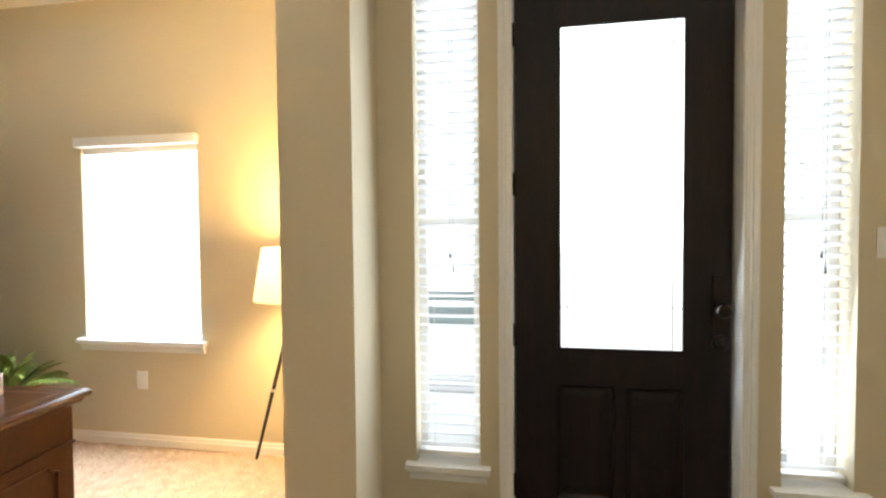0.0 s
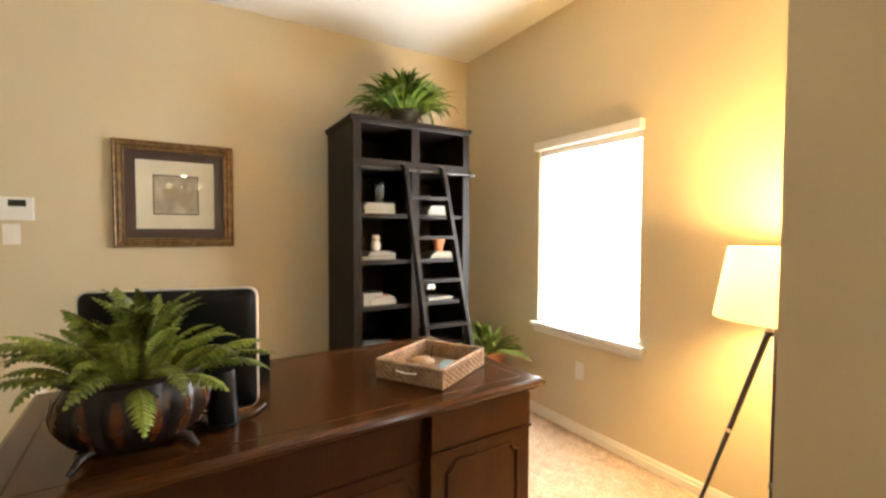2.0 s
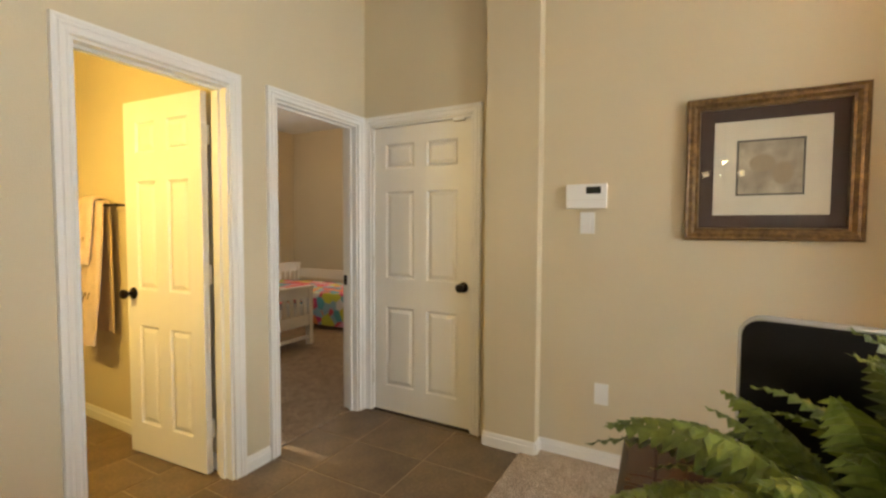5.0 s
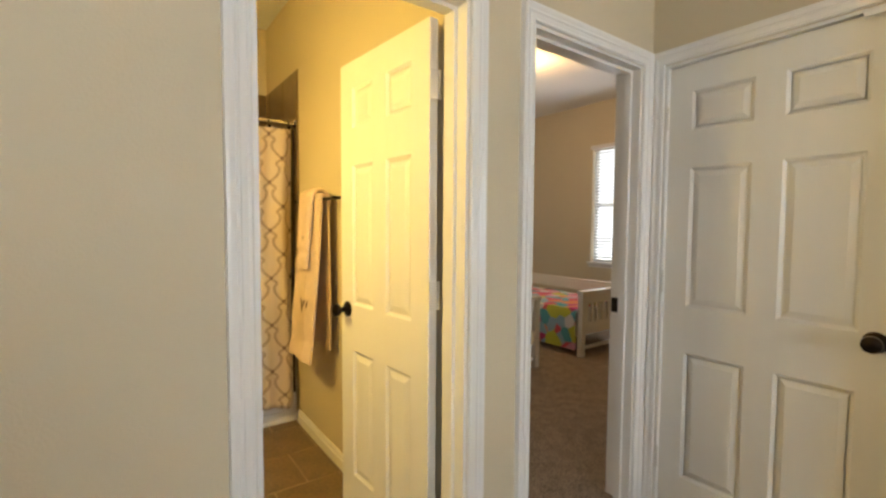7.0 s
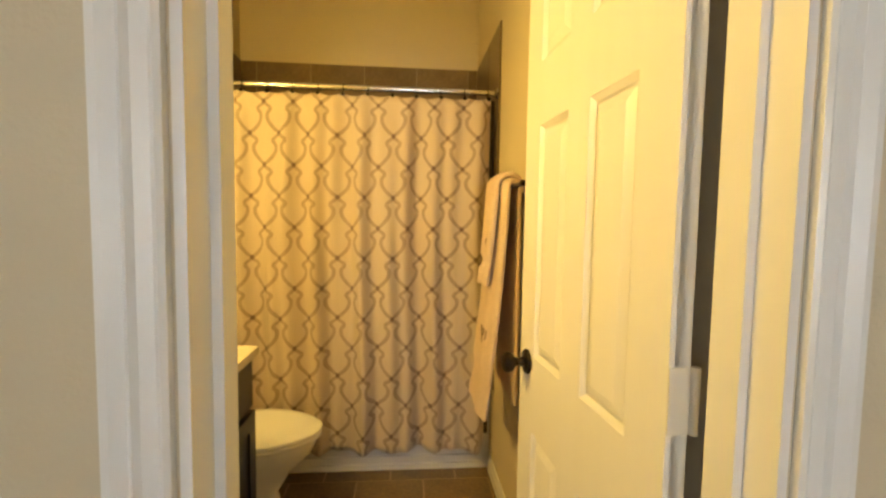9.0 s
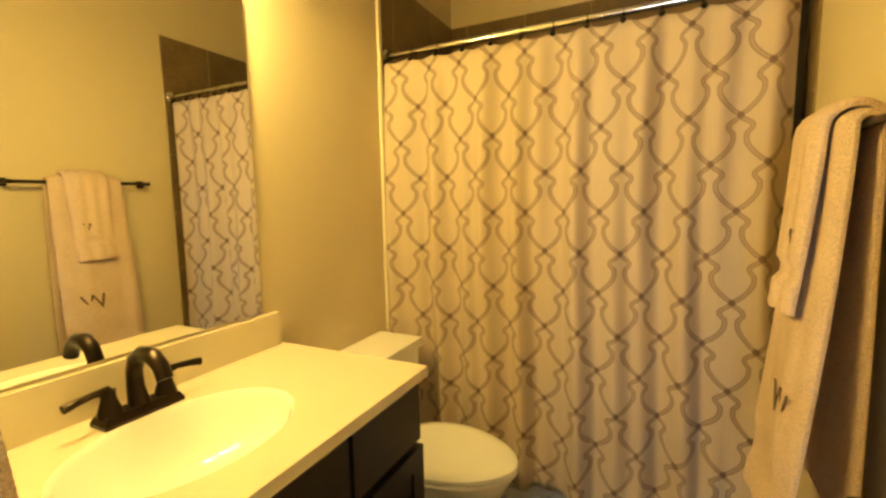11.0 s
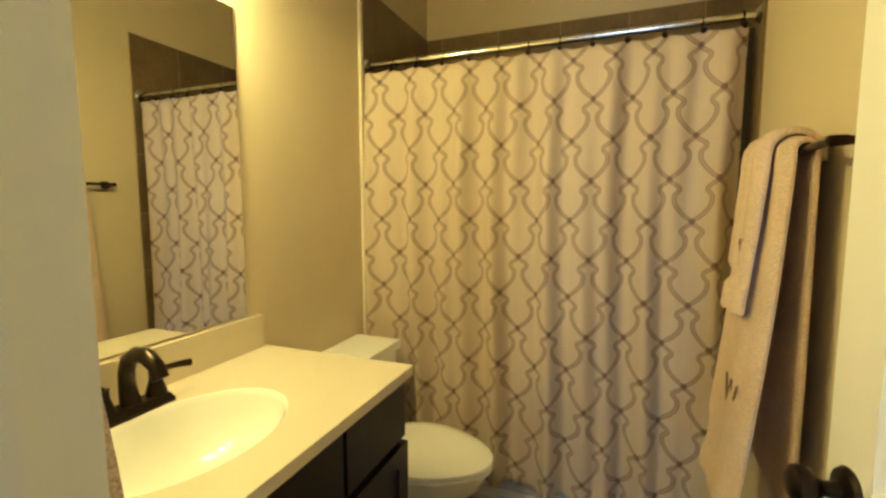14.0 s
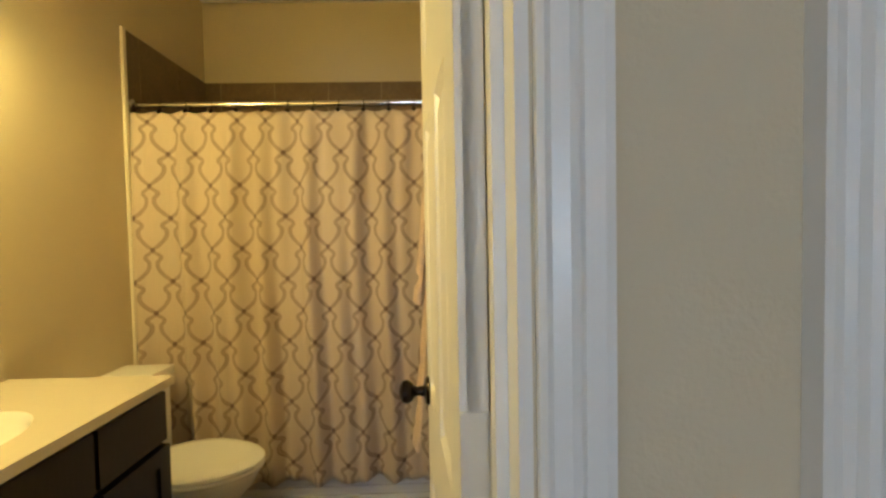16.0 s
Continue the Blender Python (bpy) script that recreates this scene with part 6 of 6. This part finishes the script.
def letter(text, size, m, parent):
    c = bpy.data.curves.new("monogram", "FONT")
    c.body, c.size, c.align_x, c.align_y, c.extrude, c.shear = text, size, "CENTER", "CENTER", 0.0015, 0.25
    c.materials.append(THREAD)
    o = new("monogram", c)
    o.parent = parent
    o.matrix_basis = m
    return tagged(o, "embroidered dark letter")


t1 = towel("bath_towel", "folded beige bath towel with a dark W monogram on the bar", -1.43, -1.11, 0.014, 0.86, 0.80, 0.020, 0.072, 0.09, 3)
letter("W", 0.105, Matrix(((0, 0, 1, BARX + 0.080), (1, 0, 0, -1.235), (0, 1, 0, 0.875), (0, 0, 0, 1))), t1)
t2 = towel("hand_towel", "small beige hand towel with a dark monogram over the bath towel", -1.355, -1.175, 0.040, 0.37, 0.02, 0.022, 0.034, 0.05, 5)
letter("W", 0.06, Matrix(((0, 0, 1, BARX + 0.0755), (1, 0, 0, -1.25), (0, 1, 0, 1.235), (0, 0, 0, 1))), t2)

# ring with a gathered towel on the wall beside the doorway
rg_ = thing("towel_ring", pose(1.90, -0.12, 1.33), "oil-rubbed bronze towel ring beside the bathroom doorway", "towel ring")
bm = bmesh.new()
lathe(bm, [(0, 0.0005), (0.024, 0.0005), (0.022, 0.008), (0.010, 0.014), (0.009, 0.05), (0, 0.052)], 18, Matrix.Translation((0, 0, 0)) @ Matrix.Rotation(radians(90), 4, "X"))
part("post", bm, BRONZE, rg_, smooth=True)
bm = bmesh.new()
tube(bm, [(0.07 * math.cos(a), -0.048, -0.07 + 0.07 * math.sin(a)) for a in [2 * math.pi * k / 28 for k in range(29)]], 0.005, 8)
part("ring", bm, BRONZE, rg_, smooth=True)
ht = thing("hand_towel", pose(1.90, -0.172, 0.0), "gathered beige hand towel hanging from the towel ring", "towel")
bm = bmesh.new()
rings = []
for k in range(26):
    f_ = k / 25
    z = 1.225 - 0.46 * f_
    wx, wy = 0.055 + 0.045 * f_ ** 0.7, 0.026 + 0.022 * f_ ** 0.6
    if k == 0:
        wx, wy = wx * 0.8, wy * 0.55
    ring = []
    for q in range(48):
        a = 2 * math.pi * q / 48
        rr = 1 + 0.13 * math.sin(7 * a + 1.2 * f_) * (0.5 + f_) + 0.05 * math.sin(13 * a + 2)
        ring.append(bm.verts.new((wx * rr * math.cos(a), wy * rr * math.sin(a), z)))
    rings.append(ring)
for p, q in zip(rings, rings[1:]):
    for k in range(48):
        bm.faces.new((p[k], p[(k + 1) % 48], q[(k + 1) % 48], q[k]))
bm.faces.new(rings[0]), bm.faces.new(rings[-1])
part("cloth", bm, TERRY, ht, smooth=True)

# ---- things: bedroom ----
WHITEWOOD = mat("white_painted_wood", (0.74, 0.69, 0.58), 0.45, grain=0.06, second=(0.68, 0.62, 0.50))
QUILT = bpy.data.materials.new("patchwork_quilt")
QUILT.use_nodes = True
nt = QUILT.node_tree
vo = nt.nodes.new("ShaderNodeTexVoronoi")
vo.inputs["Scale"].default_value = 7.5
tq = nt.nodes.new("ShaderNodeTexCoord")
nt.links.new(tq.outputs["Object"], vo.inputs["Vector"])
sq = nt.nodes.new("ShaderNodeSeparateColor")
nt.links.new(vo.outputs["Color"], sq.inputs[0])
cr = nt.nodes.new("ShaderNodeValToRGB")
cr.color_ramp.interpolation = "CONSTANT"
for k, (p_, c_) in enumerate(((0.0, (0.70, 0.66, 0.58)), (0.16, (0.62, 0.10, 0.11)), (0.30, (0.10, 0.33, 0.33)), (0.44, (0.72, 0.24, 0.07)), (0.56, (0.50, 0.50, 0.06)), (0.68, (0.65, 0.30, 0.34)), (0.80, (0.28, 0.42, 0.45)), (0.90, (0.55, 0.06, 0.15)))):
    e = cr.color_ramp.elements[k] if k < 2 else cr.color_ramp.elements.new(p_)
    e.position, e.color = p_, (*c_, 1)
nt.links.new(sq.outputs[0], cr.inputs[0])
nt.links.new(cr.outputs[0], nt.nodes["Principled BSDF"].inputs["Base Color"])
nt.nodes["Principled BSDF"].inputs["Roughness"].default_value = 0.9
nq = nt.nodes.new("ShaderNodeTexNoise")
nq.inputs["Scale"].default_value = 30
bq = nt.nodes.new("ShaderNodeBump")
bq.inputs["Strength"].default_value = 0.4
nt.links.new(nq.outputs["Fac"], bq.inputs["Height"])
nt.links.new(bq.outputs[0], nt.nodes["Principled BSDF"].inputs["Normal"])


def slat_board(bm_parent, x0, y0, y1, z0, z1, n_):
    """A bed end across y: posts, rails and upright slats."""
    part("post", boxes((x0, x0 + 0.055, y0, y0 + 0.055, 0, z1)), WHITEWOOD, bm_parent, soft=0.004)
    part("post", boxes((x0, x0 + 0.055, y1 - 0.055, y1, 0, z1)), WHITEWOOD, bm_parent, soft=0.004)
    part("top_rail", boxes((x0 - 0.008, x0 + 0.063, y0 - 0.01, y1 + 0.01, z1, z1 + 0.03)), WHITEWOOD, bm_parent, soft=0.004)
    part("upper_rail", boxes((x0 + 0.012, x0 + 0.043, y0 + 0.055, y1 - 0.055, z1 - 0.10, z1)), WHITEWOOD, bm_parent, soft=0.003)
    part("lower_rail", boxes((x0 + 0.012, x0 + 0.043, y0 + 0.055, y1 - 0.055, z0, z0 + 0.12)), WHITEWOOD, bm_parent, soft=0.003)
    part("stretcher", boxes((x0 + 0.016, x0 + 0.04, y0 + 0.055, y1 - 0.055, 0.07, 0.10)), WHITEWOOD, bm_parent, soft=0.003)
    for k in range(n_):
        y = y0 + 0.055 + (y1 - y0 - 0.11) * (k + 0.5) / n_
        part("slat", boxes((x0 + 0.018, x0 + 0.037, y - 0.022, y + 0.022, z0 + 0.12, z1 - 0.10)), WHITEWOOD, bm_parent, soft=0.002)


def childs_bed(m, label, length, rail):
    """A child's bed with its length along x: slatted ends, side rail, mattress and quilt."""
    bd_ = thing("childs_bed", m, label, "bed", group="white beds in the bedroom")
    slat_board(bd_, 0.0, 0.0, 0.95, 0.22, 0.63, 9)
    slat_board(bd_, length - 0.055, 0.0, 0.95, 0.22, 0.72, 9)
    for y in (0.01, 0.915):
        part("side_rail", boxes((0.055, length - 0.055, y, y + 0.025, 0.20, 0.32)), WHITEWOOD, bd_, soft=0.003)
    if rail:
        part("back_rail", boxes((0.055, length - 0.055, 0.004, 0.03, 0.52, 0.655)), WHITEWOOD, bd_, soft=0.004)
    bm = boxes((0.06, length - 0.06, 0.04, 0.91, 0.25, 0.44))
    bevel(bm, 0.04, 3)
    part("mattress", bm, mat("mattress_white", (0.7, 0.68, 0.64), 0.9), bd_, smooth=True)
    bm = bmesh.new()
    nx_, ny_ = 40, 36
    g = []
    for i in range(nx_ + 1):
        c = []
        for j in range(ny_ + 1):
            x = 0.065 + (length - 0.13) * i / nx_
            s_ = 0.03 + (0.92 + 0.40) * j / ny_
            if s_ < 0:
                y, z = -0.012 - 0.03 * (-s_), 0.46 + s_
            elif s_ > 0.95:
                y, z = 0.962 + 0.03 * (s_ - 0.95), 0.46 - (s_ - 0.95)
            else:
                y, z = s_, 0.47 + 0.02 * math.sin(s_ * 3.3)
            w_ = 0.018 * noise.noise(Vector((x * 5, s_ * 5, 0)))
            c.append(bm.verts.new((x, y + (w_ if s_ < 0 or s_ > 0.95 else 0), z + (w_ if 0 <= s_ <= 0.95 else 0))))
        g.append(c)
    for i in range(nx_):
        for j in range(ny_):
            bm.faces.new((g[i][j], g[i + 1][j], g[i + 1][j + 1], g[i][j + 1]))
    part("quilt", bm, QUILT, bd_, "bright multicoloured patchwork quilt", smooth=True)
    return bd_


childs_bed(pose(-2.63, -1.585, 0.012, 0, 0, -90), "white slatted daybed with a bright patchwork quilt", 1.9, True)
childs_bed(pose(-1.11, -1.63, 0.012, 0, 0, -90), "white slatted child's bed with a bright patchwork quilt", 1.9, False)

# ---- floor and wall tiles ----
def tile_mesh(name, w_, d_, t_, material):
    bm = bmesh.new()
    i = 0.003
    lo = [bm.verts.new(v) for v in ((0, 0, -t_), (w_, 0, -t_), (w_, d_, -t_), (0, d_, -t_))]
    md = [bm.verts.new(v) for v in ((0, 0, -i * 0.6), (w_, 0, -i * 0.6), (w_, d_, -i * 0.6), (0, d_, -i * 0.6))]
    hi = [bm.verts.new(v) for v in ((i, i, 0), (w_ - i, i, 0), (w_ - i, d_ - i, 0), (i, d_ - i, 0))]
    for a_, b_ in ((lo, md), (md, hi)):
        for k in range(4):
            bm.faces.new((a_[k], a_[(k + 1) % 4], b_[(k + 1) % 4], b_[k]))
    bm.faces.new(hi)
    return mesh_of(name, bm, material)


MESHES = {}


def lay(parent, x0, x1, y0, y1, ox, oy, px, py, shift=0.0, joint=0.007, material=TILE):
    """Lays tiles over a rectangle; joints cross at (ox, oy), courses run along x and may be shifted."""
    j = math.floor((y0 - oy) / py)
    while oy + j * py < y1:
        ya, yb = max(y0, oy + j * py + joint / 2), min(y1, oy + (j + 1) * py - joint / 2)
        sh = shift * (j % 2)
        i = math.floor((x0 - ox - sh) / px)
        while ox + sh + i * px < x1:
            xa, xb = max(x0, ox + sh + i * px + joint / 2), min(x1, ox + sh + (i + 1) * px - joint / 2)
            if xb - xa > 0.01 and yb - ya > 0.01:
                key = (round(xb - xa, 3), round(yb - ya, 3), material.name)
                if key not in MESHES:
                    MESHES[key] = tile_mesh("tile", xb - xa, yb - ya, 0.008, material)
                o = new("tile", MESHES[key])
                o.parent = parent
                o.matrix_basis = Matrix.Translation((xa, ya, 0.0))
            i += 1
        j += 1


lay(GR, -0.03, 5.6, -0.06, 1.22, 0.436, 0.28, 0.384, 0.48)
lay(GR, SX - 0.15, 5.6, 1.22, FY, 0.436, 0.28, 0.384, 0.48)
lay(GB, BX0, BX1, -1.83, -0.06, 1.419, -1.74, 0.335, 0.335, 0.1675)

# shower wall tiles above the tub
up = Matrix.Rotation(radians(90), 4, "X")
for m_, ln in ((Matrix.Translation((BX1, BY, 0.456)) @ Matrix.Rotation(radians(180), 4, "Z") @ up, BX1 - BX0),
               (Matrix.Translation((BX0, BY + 0.010, 0.456)) @ Matrix.Rotation(radians(90), 4, "Z") @ up, -1.75 - BY - 0.010),
               (Matrix.Translation((BX1, -1.75, 0.456)) @ Matrix.Rotation(radians(-90), 4, "Z") @ up, -1.75 - BY - 0.010)):
    base = setting("shower_surround", boxes((0, ln, 0, 1.846, 0.0005, 0.007)), GROUT, "brown tiled shower wall above the tub", "tiled wall")
    base.matrix_basis = m_
    lay(base, 0.0, ln, 0.0, 1.846, 0.1, 1.846 - 0.335 * 6, 0.335, 0.335, 0.0, 0.004, WTILE)
    for o in base.children:
        o.matrix_basis = Matrix.Translation((0, 0, 0.0095)) @ o.matrix_basis

# cream bullnose along the tile edge on the vanity side
setting("trim_tile_edge", boxes((BX1 - 0.013, BX1 - 0.0005, -1.7485, -1.728, 0.087, 2.304)), mat("cream_bullnose", (0.72, 0.66, 0.54), 0.3, second=(0.66, 0.60, 0.48)), "cream bullnose trim along the tile edge", "trim", soft=0.003)
